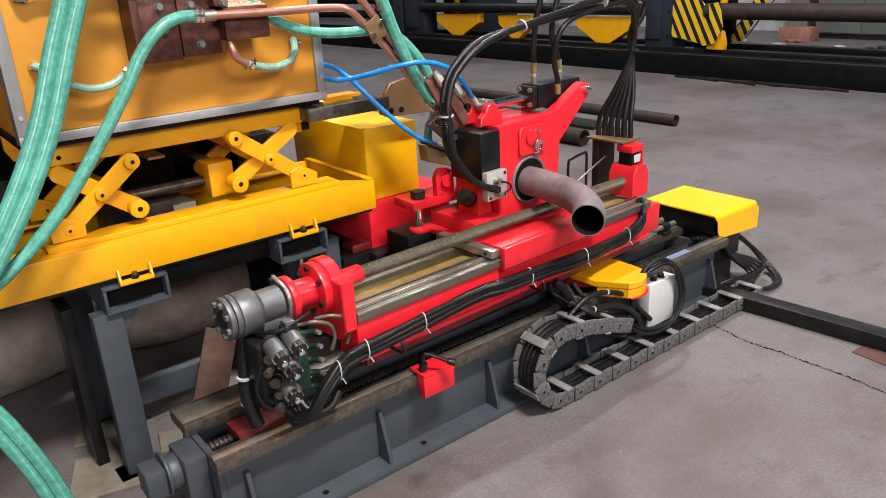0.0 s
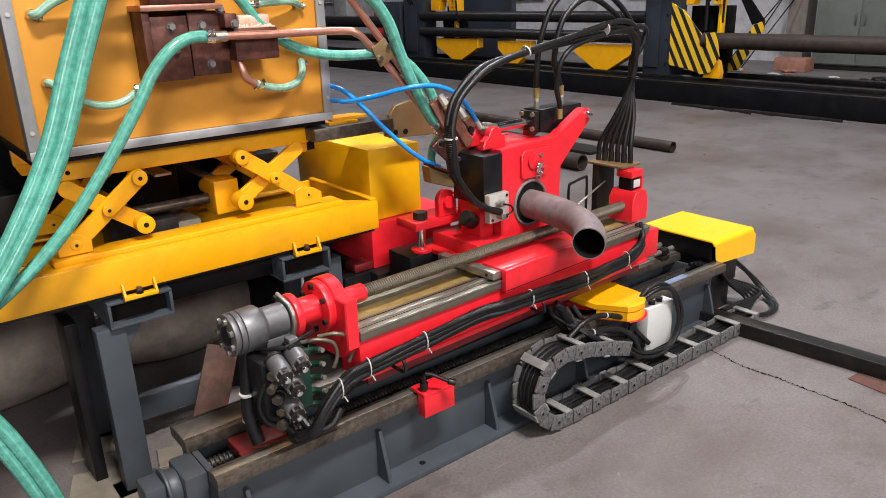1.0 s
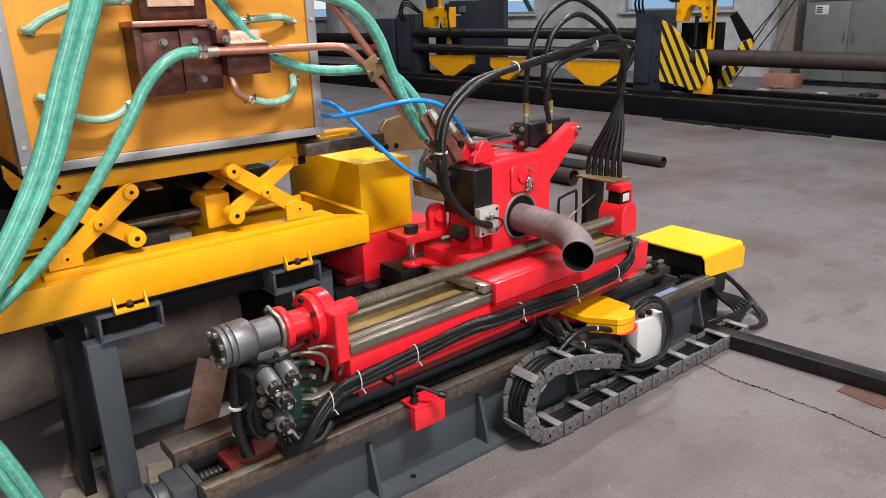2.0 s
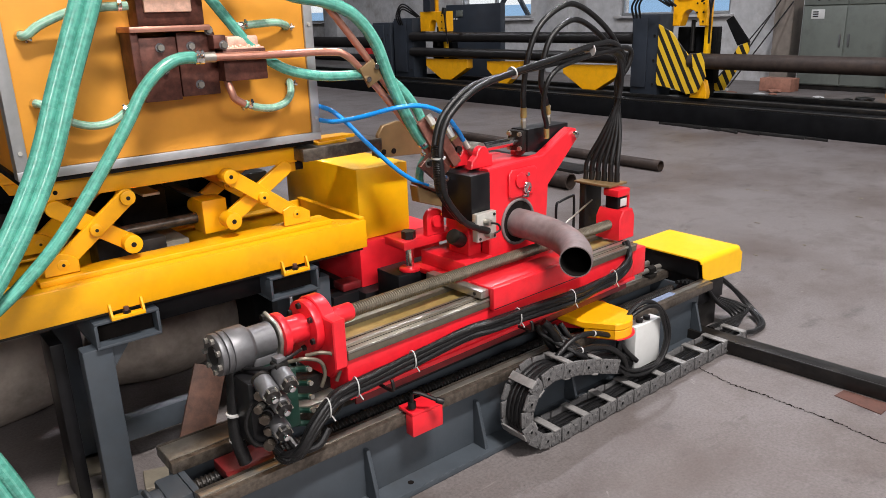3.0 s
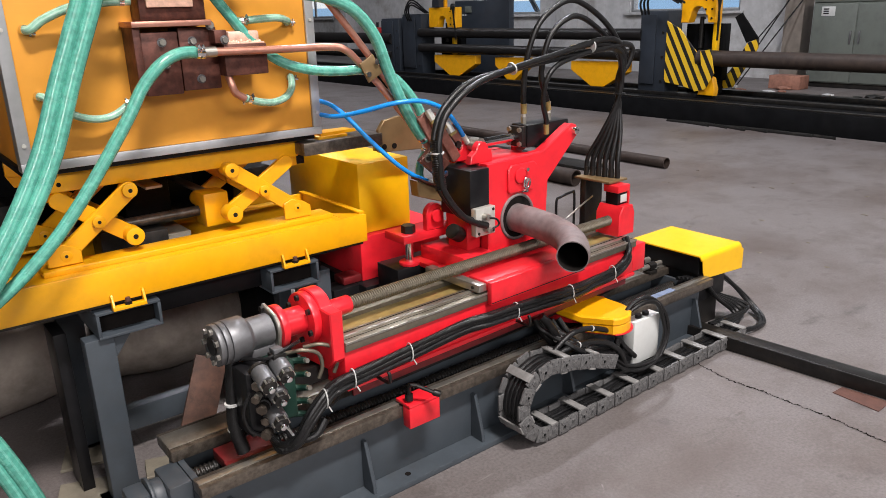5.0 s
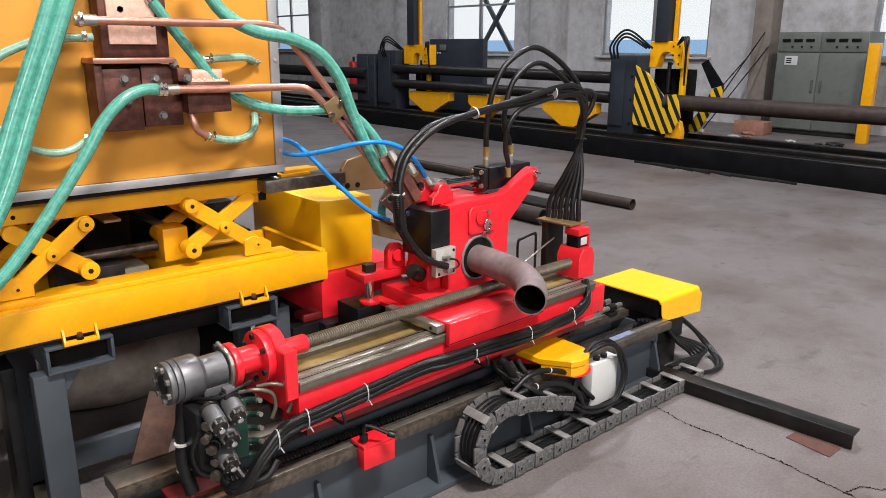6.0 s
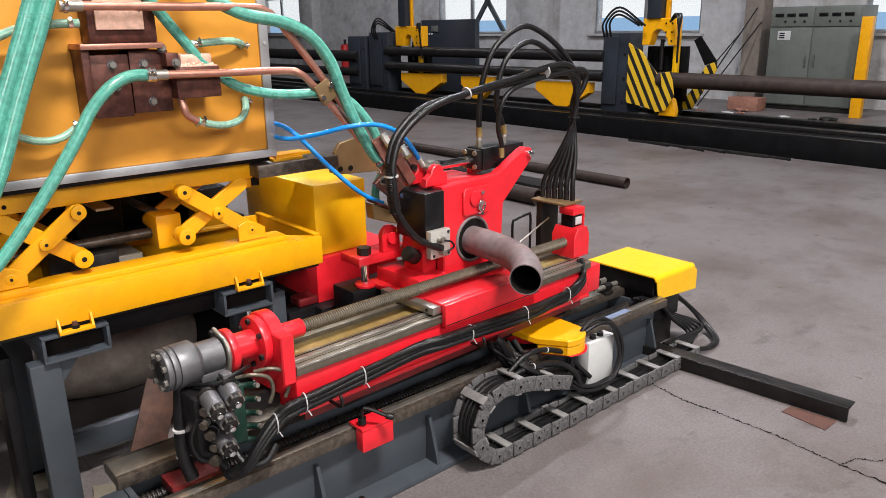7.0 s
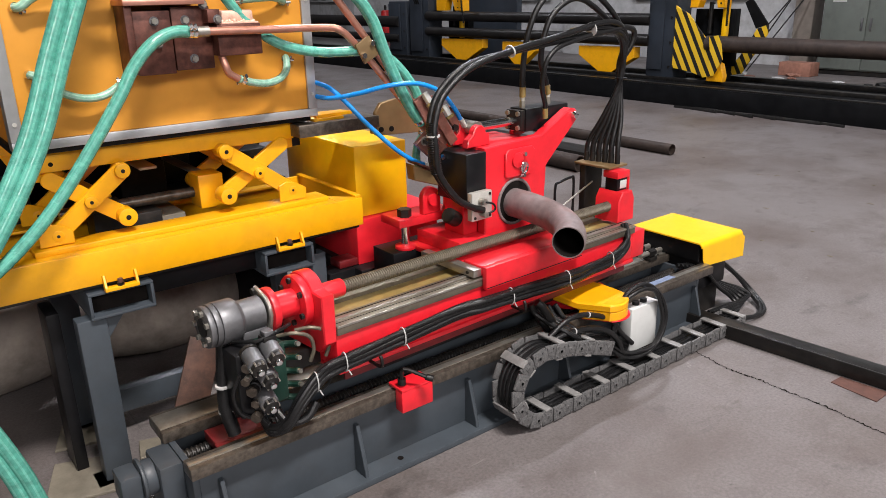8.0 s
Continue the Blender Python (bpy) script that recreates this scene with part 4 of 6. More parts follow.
    part("port_lead", tube([(-0.945, 0.025, 0.85), (-0.915, 0.015, 0.84), (-0.90, 0.02, 0.815), (-0.93, 0.03, 0.80)], 0.004, 8, 6), RUBBER, pl)
    # cylinder on top
    cy = part("cylinder_block", box(-0.61, -0.36, 0.145, 0.235, 1.05, 1.14, 0.004), DARK, hd, "black hydraulic cylinder block")
    part("gland", box(-0.635, -0.61, 0.15, 0.23, 1.055, 1.135, 0.003), DARKSTEEL, cy)
    for y in (0.162, 0.218):
        for z in (1.067, 1.123):
            part("tie_nut", hexbolt((-0.635, y, z), (-1, 0, 0), 0.010, 0.010), STEEL, cy)
    part("rod", cyl((-0.83, 0.19, 1.093), (-0.635, 0.19, 1.093), 0.017, None, 20), CHROME, hd, "chromed piston rod")
    part("clevis", prism([(-0.93, 1.03), (-0.815, 1.03), (-0.82, 1.075)] + arc(-0.868, 1.078, 0.032, 0, 180, 10) + [(-0.925, 1.06)], "y", 0.135, 0.165, 0.003), RED, hd)
    part("clevis", prism([(-0.93, 1.03), (-0.815, 1.03), (-0.82, 1.075)] + arc(-0.868, 1.078, 0.032, 0, 180, 10) + [(-0.925, 1.06)], "y", 0.215, 0.245, 0.003), RED, hd)
    part("rod_eye", cyl((-0.85, 0.166, 1.09), (-0.85, 0.214, 1.09), 0.028, None, 20), STEEL, hd)
    part("top_plate", box(-0.885, -0.60, 0.135, 0.30, 1.0, 1.03, 0.003), RED, hd)
    for x in (-0.585, -0.435):
        n = part("hose_nipple", cyl((x, 0.19, 1.14), (x, 0.19, 1.168), 0.012, None, 6), STEEL, hd)
        part("ferrule", cyl((x, 0.19, 1.165), (x, 0.19, 1.215), 0.0095, None, 12), PALESTEEL, n)
    part("bleed_valve", cyl((-0.70, 0.075, 0.92), (-0.70, 0.06, 0.96), 0.010, None, 8), CHROME, hd)
    part("bleed_stem", cyl((-0.70, 0.085, 0.90), (-0.70, 0.06, 0.905), 0.007, None, 8), CHROME, hd)
    part("bleed_ring", tube([(-0.70 + 0.017 * math.cos(radians(a)), 0.062, 0.935 + 0.022 * math.sin(radians(a))) for a in range(0, 361, 30)], 0.004, 6, smooth=False), CHROME, hd)

    # bent pipe: straight through the head, then swept round by about sixty degrees
    R, straight = 0.33, -0.05
    path = [(-0.735, 0.26, 0.80), (-0.735, straight + 0.06, 0.80)]
    path += [(-0.735 - R + R * math.cos(radians(a)), straight - R * math.sin(radians(a)), 0.80) for a in range(0, 63, 4)]
    path = [(x, y, z - 0.075 * max(0.0, 0.06 - y)) for x, y, z in path]      # tilted down so the mouth fits the camera's view
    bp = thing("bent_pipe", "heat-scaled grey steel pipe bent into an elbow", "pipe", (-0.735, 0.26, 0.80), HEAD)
    part("wall", tube(path, 0.0565, 40, smooth=False, hollow=0.0530), PIPE, bp)
    # black liner puts the bore's shade into its colour
    part("bore", tube(path[:-1] + [Vector(path[-1]).lerp(Vector(path[-2]), 0.05)], 0.0529, 40, smooth=False, hollow=0.0520), BORE, bp, "bore liner blackened in place of shade")


def arm_fittings():
    c = thing("swivel_cover", "yellow rounded sheet cover under the arm", "cover", (-0.35, 0, 0.306), ARM)
    out = [(-0.47, 0.08), (-0.47, -0.05), (-0.405, -0.155)] + arc(-0.345, -0.075, 0.105, 235, 360, 10) + [(-0.235, 0.02), (-0.25, 0.08)]
    part("sheet", prism(out, "z", 0.345, 0.378, 0.006), YELLOW, c)
    skirt = [(-0.465, -0.055), (-0.405, -0.155)] + arc(-0.345, -0.075, 0.105, 235, 360, 10) + [(-0.236, 0.02)]
    part("skirt", prism([(x * 0.995, y + 0.002) for x, y in skirt], "z", 0.308, 0.345, 0.002), YELLOW, c)
    part("screw", hexbolt((-0.442, -0.098, 0.335), (-0.85, -0.5, 0), 0.009, 0.004), PALESTEEL, c)
    part("red_rim", prism([(x + 0.012, y - 0.004) for x, y in skirt], "z", 0.302, 0.308, 0.002), RED, c)
    p = thing("distribution_post", "dark steel hose post with red block and sensor", "post", (-0.03, 0.2, 0.6), ARM)
    part("post", box(-0.070, 0.050, 0.262, 0.295, 0.44, 0.826, 0.003), DARKSTEEL, p)
    part("cap", box(-0.075, 0.055, 0.13, 0.325, 0.826, 0.836, 0.002), BRONZE, p)
    part("sensor_top", box(-0.07, 0.015, 0.085, 0.165, 0.79, 0.822, 0.004), RED, p)
    part("sensor_body", box(-0.062, 0.006, 0.092, 0.158, 0.735, 0.79, 0.004), DARK, p)
    part("sensor_label", box(-0.045, 0.0, 0.0895, 0.092, 0.745, 0.78, 0.001), WHITE, p)
    part("sensor_cheek", box(0.006, 0.015, 0.085, 0.165, 0.735, 0.79, 0.002), RED, p)
    part("wire_loop", tube([(-0.26, 0.27, 0.65), (-0.26, 0.27, 0.76), (-0.235, 0.27, 0.775), (-0.16, 0.27, 0.785), (-0.14, 0.27, 0.77), (-0.14, 0.27, 0.62)], 0.006, 8, 5), DARK, p)
    part("rod", cyl((-0.25, 0.262, 0.655), (-0.02, 0.262, 0.745), 0.004, None, 8), STEEL, p)
    b = thing("junction_box", "white plastic junction box standing by the base", "junction box", (2.46, 1.84, 0), WORLD)
    part("box", box(2.36, 2.535, 1.80, 1.86, 0.10, 0.30, 0.006), WHITE, b)
    part("foot", box(2.40, 2.53, 1.80, 1.852, 0.024, 0.10, 0.003), DARKSTEEL, b)
    for x in (2.42, 2.47):
        part("knob", cyl((x, 1.83, 0.30), (x, 1.83, 0.315), 0.015, None, 14), DARK, b)


floor_things()
machine_base()
cover_end()
swing_arm()
motor_and_valves()
head_and_pipe()
arm_fittings()


# ---- yellow lifting bed, transformer and work coil ----
def bed_frame():
    b = thing("bed_frame", "yellow painted steel tray frame on grey legs", "machine frame", (0.4, 2.7, 0))
    part("front_channel", box(-0.7, 1.463, 2.42, 2.432, 0.714, 0.823, 0.003), YELLOW, b)
    part("top_flange", box(-0.7, 1.36, 2.432, 2.56, 0.812, 0.823, 0.003), YELLOW, b)
    part("slide_strip", box(0.33, 1.34, 2.465, 2.56, 0.823, 0.842, 0.003), YELLOW, b)
    part("end_channel", box(1.451, 1.463, 2.432, 2.93, 0.714, 0.823, 0.003), YELLOW, b)
    part("end_lip", box(1.440, 1.466, 2.436, 2.926, 0.823, 0.832, 0.002), YELLOW, b)
    part("corner_plate", prism([(1.36, 2.432), (1.450, 2.432), (1.450, 2.45), (1.36, 2.54)], "z", 0.812, 0.8225, 0.001), YELLOW, b)
    part("back_channel", box(-0.7, 1.45, 2.918, 2.93, 0.714, 0.822, 0.003), YELLOW, b)
    part("back_flange", box(-0.7, 1.37, 2.83, 2.918, 0.812, 0.822, 0.003), YELLOW, b)
    part("tray_floor", box(-0.7, 1.45, 2.434, 2.918, 0.702, 0.712, 0), DARKSTEEL, b)
    for x0, x1 in ((0.443, 0.645), (1.04, 1.237)):
        t = part("cross_tube", box(x0, x1, 2.415, 2.93, 0.600, 0.610, 0.002), GREY, b, "grey rectangular steel tube, open at the end")
        part("tube_top", box(x0, x1, 2.415, 2.93, 0.680, 0.690, 0.002), GREY, t)
        part("tube_side", box(x0, x0 + 0.010, 2.415, 2.93, 0.610, 0.680, 0.001), GREY, t)
        part("tube_side", box(x1 - 0.010, x1, 2.415, 2.93, 0.610, 0.680, 0.001), GREY, t)
        # black panel painted in for the shade inside the tube
        part("tube_shade_panel", box(x0 + 0.012, x1 - 0.012, 2.46, 2.47, 0.612, 0.678, 0), BORE, t)
        # yellow stop clip on the tube
        xm = (x0 + x1) / 2
        c = part("clip", box(xm - 0.050, xm + 0.055, 2.396, 2.42, 0.691, 0.703, 0.001), YELLOW, b)
        for xx in (xm - 0.050, xm + 0.047):
            part("cheek", prism([(2.396, 0.703), (2.4195, 0.703), (2.4195, 0.742), (2.412, 0.742)], "x", xx, xx + 0.008, 0.001), YELLOW, c)
        part("stud", cyl((xm, 2.407, 0.703), (xm, 2.407, 0.725), 0.008, None, 10), RUST, c)
        part("nut", cyl((xm, 2.407, 0.703), (xm, 2.407, 0.713), 0.012, None, 6), DARKSTEEL, c)
    part("long_beam", box(0.50, 1.29, 2.50, 2.56, 0.612, 0.698, 0.003), DARK, b)
    part("long_beam", box(0.50, 1.4, 2.84, 2.90, 0.612, 0.698, 0.003), DARK, b)
    for x0, x1, y0, y1 in ((0.40, 0.49, 2.43, 2.49), (0.40, 0.49, 2.86, 2.92), (1.27, 1.33, 2.5, 2.56), (1.27, 1.33, 2.86, 2.92), (-0.6, -0.5, 2.43, 2.49)):
        part("leg", box(x0, x1, y0, y1, 0.012, 0.600 if x1 < 1 else 0.61, 0.004), GREY, b)
        part("foot", box(x0 - 0.03, x1 + 0.03, y0 - 0.02, y1 + 0.02, 0, 0.012, 0.002), GREY, b)
    part("leg_gusset", prism([(0.49, 0.52), (0.55, 0.60), (0.49, 0.60)], "y", 2.44, 2.48, 0.001), GREY, b)
    part("back_leg", box(0.335, 0.375, 2.56, 2.70, 0, 0.60, 0.003), DARK, b)
    part("cross_bar", box(0.49, 0.86, 2.70, 2.75, 0.10, 0.19, 0.003), GREY, b, "scuffed grey cross bar")
    # scissor lift
    s = thing("scissor_lift", "yellow scissor lift linkage with pinned arms", "scissor lift", (0.8, 2.5, 0.845))

    def link(x0, z0, x1, z1, y, r=0.027):
        d = Vector((x1 - x0, 0, z1 - z0))
        a0 = math.degrees(math.atan2(z1 - z0, x1 - x0))
        pts = arc(x1, z1, r, a0 - 90, a0 + 90, 10) + arc(x0, z0, r, a0 + 90, a0 + 270, 10)
        return prism(pts, "y", y, y + 0.018, 0.002)

    for y in (2.50, 2.80):
        for name, q, dy in (("link", (0.407, 0.874, 0.625, 1.046), 0.0), ("link", (0.42, 1.04, 0.62, 0.894), 0.024), ("link", (0.971, 1.059, 1.208, 0.883), 0.0), ("link", (0.964, 0.902, 1.195, 1.05), 0.024)):
            part(name, link(*q, y + dy), YELLOW, s)
        for x, z, r in ((0.407, 0.874, 0.018), (0.518, 0.962, 0.02), (0.625, 1.046, 0.024), (0.62, 0.894, 0.030), (0.971, 1.059, 0.026), (1.086, 0.966, 0.020), (1.208, 0.883, 0.016), (0.964, 0.902, 0.030)):
            p = part("pin", cyl((x, y - 0.014, z), (x, y + 0.05, z), r, None, 22, bevel=0.003), YELLOW, s)
            part("pin_dimple", cyl((x, y - 0.0155, z), (x, y - 0.014, z), r * 0.28, None, 10), DARKSTEEL, p)
        for x0, x1 in ((0.352, 0.452), (1.155, 1.262)):
            part("foot_bracket", prism([(x0, 0.845), (x1, 0.845), (x1, 0.885), (x1 - 0.03, 0.905), (x0 + 0.03, 0.918), (x0, 0.905)], "y", y - 0.012, y - 0.003, 0.002), YELLOW, s)
        part("hanger", prism([(0.335, 1.08), (0.45, 1.08), (0.44, 1.0), (0.40, 1.035), (0.355, 1.04)], "y", y + 0.05, y + 0.06, 0.002), YELLOW, s)
        part("hanger", box(1.175, 1.25, y + 0.046, y + 0.056, 1.03, 1.08, 0.002), YELLOW, s)
    part("roller_box", box(0.90, 0.99, 2.60, 2.70, 0.845, 0.965, 0.003), YELLOW, s)
    part("ram", cyl((0.45, 2.67, 0.895), (0.90, 2.67, 0.895), 0.019, None, 18), OILY, s)
    part("upper_rail", box(0.35, 1.25, 2.53, 2.555, 1.066, 1.128, 0.003), YELLOW, s)
    part("upper_rail", box(0.335, 1.235, 2.84, 2.865, 1.078, 1.128, 0.003), YELLOW, s)
    part("upper_plate", box(0.35, 1.25, 2.555, 2.84, 1.118, 1.128, 0), YELLOW, s)
    # flat black discs paint the shade of two rail holes
    for x in (0.365, 0.43):
        part("rail_hole", cyl((x, 2.5285, 1.09), (x, 2.5305, 1.09), 0.007, None, 12), BORE, s)
    # timber and offcuts lying in the tray
    for x0, x1, y0, y1, z, m in ((0.66, 0.76, 2.60, 2.72, 0.07, DARKSTEEL), (0.74, 0.86, 2.66, 2.90, 0.03, WOOD), (0.55, 0.66, 2.66, 2.78, 0.1, DARKSTEEL)):
        solo("timber_block", box(x0, x1, y0, y1, 0.71, 0.71 + z + 0.09, 0.004), m, "small block lying in the tray", "block", (x0, y0, 0.71), group="tray blocks")


def transformer():
    t = thing("transformer_box", "ochre panelled transformer box with aluminium edge strips", "transformer", (0.82, 2.8, 1.13))
    part("case", box(0.345, 1.30, 2.475, 3.35, 1.15, 2.05, 0.003), PANEL, t)
    part("base_plate", box(0.335, 1.31, 2.50, 3.36, 1.128, 1.15, 0.003), DARK, t)
    part("front_panel", box(0.36, 1.285, 2.463, 2.475, 1.178, 2.02, 0.002), PANEL, t)
    part("edge_strip", box(0.328, 1.316, 2.452, 2.463, 1.150, 1.178, 0.002), FRAME, t, "pale aluminium edge strip")
    part("edge_strip", box(0.328, 0.362, 2.452, 2.463, 1.178, 2.05, 0.002), FRAME, t, "pale aluminium edge strip")
    part("edge_strip", box(1.282, 1.316, 2.452, 2.463, 1.178, 2.05, 0.002), FRAME, t, "pale aluminium edge strip")
    part("side_strip", box(1.303, 1.316, 2.463, 2.51, 1.150, 2.05, 0.002), FRAME, t)
    part("side_strip", box(0.328, 0.342, 2.463, 2.51, 1.150, 2.05, 0.002), FRAME, t)
    for x in (0.345, 1.299):
        for z in (1.23, 1.55, 1.85):
            part("screw", cyl((x, 2.448, z), (x, 2.452, z), 0.006, None, 12), PALESTEEL, t)
    # copper terminal blocks on the front
    k = thing("copper_terminal", "dark aged copper terminal blocks bolted together", "terminal", (0.8, 2.4, 1.35))
    part("block", box(0.688, 0.80, 2.37, 2.463, 1.345, 1.53, 0.004), COPPERDARK, k)
    part("block", box(0.804, 0.925, 2.375, 2.463, 1.352, 1.54, 0.004), COPPERDARK, k)
    part("flange", box(0.665, 0.688, 2.36, 2.463, 1.35, 1.56, 0.003), COPPERDARK, k)
    part("shelf", box(0.66, 0.90, 2.34, 2.463, 1.545, 1.562, 0.003), COPPER, k)
    part("upper_block", box(0.70, 0.90, 2.38, 2.463, 1.562, 1.80, 0.004), COPPERDARK, k)
    part("upper_face", box(0.72, 0.86, 2.368, 2.38, 1.60, 1.78, 0.003), COPPERRAW, k, "rough bright copper face")
    part("arm", box(0.925, 1.07, 2.33, 2.43, 1.39, 1.485, 0.004), COPPERDARK, k)
    part("arm_top", box(0.93, 1.065, 2.333, 2.427, 1.485, 1.490, 0.001), COPPERRAW, k, "rough sawn copper top")
    part("brazed_block", box(0.95, 1.055, 2.345, 2.42, 1.490, 1.525, 0.008), COPPERRAW, k, "pale brazed copper block")
    rng = random.Random(12)
    for j in range(14):
        bm = bmesh.new()
        bmesh.ops.create_icosphere(bm, subdivisions=2, radius=rng.uniform(0.005, 0.008))
        bmesh.ops.translate(bm, verts=bm.verts, vec=(0.95 + 0.0078 * j, 2.343 + rng.uniform(-0.002, 0.002), 1.49 + rng.uniform(-0.003, 0.004)))
        part("braze_bead", bm, COPPERRAW, k)
    part("arm_clip", box(0.90, 0.94, 2.33, 2.40, 1.49, 1.53, 0.003), COPPERDARK, k)
    for x, y, z in ((0.75, 2.37, 1.50), (0.755, 2.37, 1.435), (0.845, 2.375, 1.50), (0.86, 2.375, 1.385), (0.76, 2.38, 1.70), (0.85, 2.38, 1.66), (0.93, 2.33, 1.50), (0.90, 2.36, 1.545)):
        bt = part("bolt", hexbolt((x, y, z), (0, -1, 0), 0.010, 0.012), STEEL, k)
        part("washer", cyl((x, y - 0.002, z), (x, y, z), 0.014, None, 16), CAST, bt)
    # copper tubes running to the coil
    for q in ([(0.66, 2.30, 1.665), (0.90, 2.30, 1.665), (1.17, 2.30, 1.664), (1.235, 2.30, 1.652), (1.28, 2.30, 1.615), (1.40, 2.29, 1.465), (1.60, 2.27, 1.195), (1.70, 2.26, 1.06)],
              [(0.88, 2.31, 1.467), (1.06, 2.31, 1.464), (1.29, 2.31, 1.461), (1.345, 2.30, 1.448), (1.39, 2.30, 1.41), (1.47, 2.29, 1.32), (1.60, 2.27, 1.155), (1.68, 2.26, 1.05)]):
        c = thing("copper_tube", "polished copper cooling tube bent toward the coil", "tube", q[0], group="copper tubes")
        part("tube", tube(q, 0.0125, 14, 8), COPPER, c)
        part("union", cyl(Vector(q[0]) - Vector((0.05, 0, 0)), Vector(q[0]) + Vector((0.01, 0, 0)), 0.016, None, 12), STEEL, c)
        part("hose_clip", ring_clamp(Vector(q[0]) - Vector((0.035, 0, 0)), (1, 0, 0), 0.018), CHROME, c)
    part("link_pipe", tube([(0.94, 2.36, 1.40), (0.945, 2.345, 1.36), (0.955, 2.345, 1.335), (0.985, 2.345, 1.315)], 0.012, 12, 6), COPPER, k)
    part("hose_clip", ring_clamp((1.0, 2.345, 1.31), (1, 0, -0.3), 0.013), CHROME, k)
    part("hose_clip", ring_clamp((1.045, 2.42, 1.552), (1, 0, 0), 0.013), CHROME, k)

    hoses = [
        ("thick", 0.0215, [(0.660, 2.330, 2.0), (0.582, 2.300, 1.78), (0.518, 2.290, 1.62), (0.430, 2.280, 1.42), (0.343, 2.260, 1.22), (0.235, 2.240, 1.04), (0.110, 2.220, 0.87), (0.000, 2.200, 0.76), (-0.020, 2.190, 0.66), (0.055, 2.190, 0.5), (0.120, 2.190, 0.3), (0.165, 2.200, 0.1), (0.210, 2.240, 0.022)]),
        ("thick", 0.0215, [(0.697, 2.322, 2.0), (0.619, 2.292, 1.78), (0.555, 2.282, 1.62), (0.467, 2.272, 1.42), (0.380, 2.252, 1.22), (0.272, 2.232, 1.04), (0.143, 2.212, 0.87), (0.033, 2.192, 0.76), (0.013, 2.182, 0.66), (0.088, 2.182, 0.5), (0.153, 2.182, 0.3), (0.198, 2.192, 0.1), (0.243, 2.232, 0.022)]),
        ("thick", 0.018, [(0.845, 2.31, 1.468), (0.78, 2.31, 1.468), (0.715, 2.30, 1.44), (0.655, 2.30, 1.38), (0.60, 2.29, 1.30), (0.51, 2.28, 1.18), (0.42, 2.27, 1.07), (0.33, 2.26, 0.975), (0.22, 2.25, 0.885), (0.10, 2.24, 0.81), (-0.04, 2.24, 0.74), (-0.10, 2.25, 0.60), (-0.08, 2.26, 0.3), (-0.05, 2.28, 0.02)]),
        ("thin", 0.0115, [(0.405, 2.462, 1.365), (0.418, 2.43, 1.362), (0.44, 2.42, 1.34), (0.49, 2.41, 1.305), (0.545, 2.41, 1.29), (0.60, 2.415, 1.298), (0.66, 2.42, 1.335)]),
        ("thin", 0.0125, [(0.985, 2.345, 1.316), (1.04, 2.36, 1.298), (1.10, 2.38, 1.290), (1.155, 2.40, 1.30), (1.19, 2.42, 1.325), (1.205, 2.445, 1.358), (1.207, 2.463, 1.362)]),
        ("thin", 0.0125, [(1.02, 2.42, 1.553), (1.09, 2.41, 1.558), (1.16, 2.42, 1.56), (1.205, 2.44, 1.55), (1.215, 2.463, 1.542)]),
        ("thin", 0.0125, [(0.40, 2.462, 1.548), (0.415, 2.43, 1.55), (0.45, 2.42, 1.575), (0.52, 2.40, 1.605), (0.60, 2.39, 1.617), (0.68, 2.39, 1.62)]),
        ("thick", 0.017, [(0.84, 2.37, 1.75), (0.90, 2.36, 1.66), (0.965, 2.36, 1.575), (1.03, 2.36, 1.495), (1.12, 2.35, 1.425), (1.21, 2.34, 1.393), (1.30, 2.33, 1.380), (1.41, 2.31, 1.378), (1.48, 2.30, 1.372), (1.55, 2.29, 1.33), (1.61, 2.27, 1.25), (1.64, 2.26, 1.18)]),
        ("thick", 0.021, [(0.98, 2.36, 1.85), (1.05, 2.33, 1.71), (1.15, 2.30, 1.645), (1.27, 2.28, 1.62), (1.37, 2.27, 1.575), (1.44, 2.26, 1.49), (1.49, 2.26, 1.37), (1.54, 2.25, 1.25), (1.60, 2.25, 1.15), (1.635, 2.25, 1.11)]),
        ("thick", 0.016, [(1.70, 2.32, 1.06), (1.67, 2.33, 1.01), (1.67, 2.34, 0.95), (1.70, 2.34, 0.90)]),
    ]
    for kind, r, q in hoses:
        hs = thing("water_hose", "sea green braided rubber water hose", "hose", q[0], group="water hoses")
        part("hose", tube(q, r, 24, 8, stripes=3), THINGREEN if kind == "thin" else GREEN, hs, second=THINPALE if kind == "thin" else GREENPALE)
        d = Vector(q[0]) - Vector(q[1])
        part("hose_clip", ring_clamp(Vector(q[0]) - d * 0.2, d, r), CHROME, hs)
        d = Vector(q[-1]) - Vector(q[-2])
        part("hose_clip", ring_clamp(Vector(q[-1]) - d * 0.3, d, r), CHROME, hs)
    for q in ([(1.30, 2.50, 1.275), (1.34, 2.42, 1.255), (1.38, 2.38, 1.21), (1.44, 2.34, 1.13), (1.53, 2.30, 1.03), (1.60, 2.28, 0.975), (1.66, 2.27, 0.945)],
              [(1.30, 2.50, 1.225), (1.34, 2.40, 1.215), (1.40, 2.30, 1.235), (1.48, 2.22, 1.262), (1.58, 2.19, 1.262), (1.67, 2.18, 1.225), (1.74, 2.19, 1.16), (1.78, 2.20, 1.11)]):
        hs = thing("air_hose", "bright blue plastic air hose", "hose", q[0], group="air hoses")
        part("hose", tube(q, 0.0085, 12, 8), BLUE, hs)
        a, b = Vector(q[-2]), Vector(q[-1])
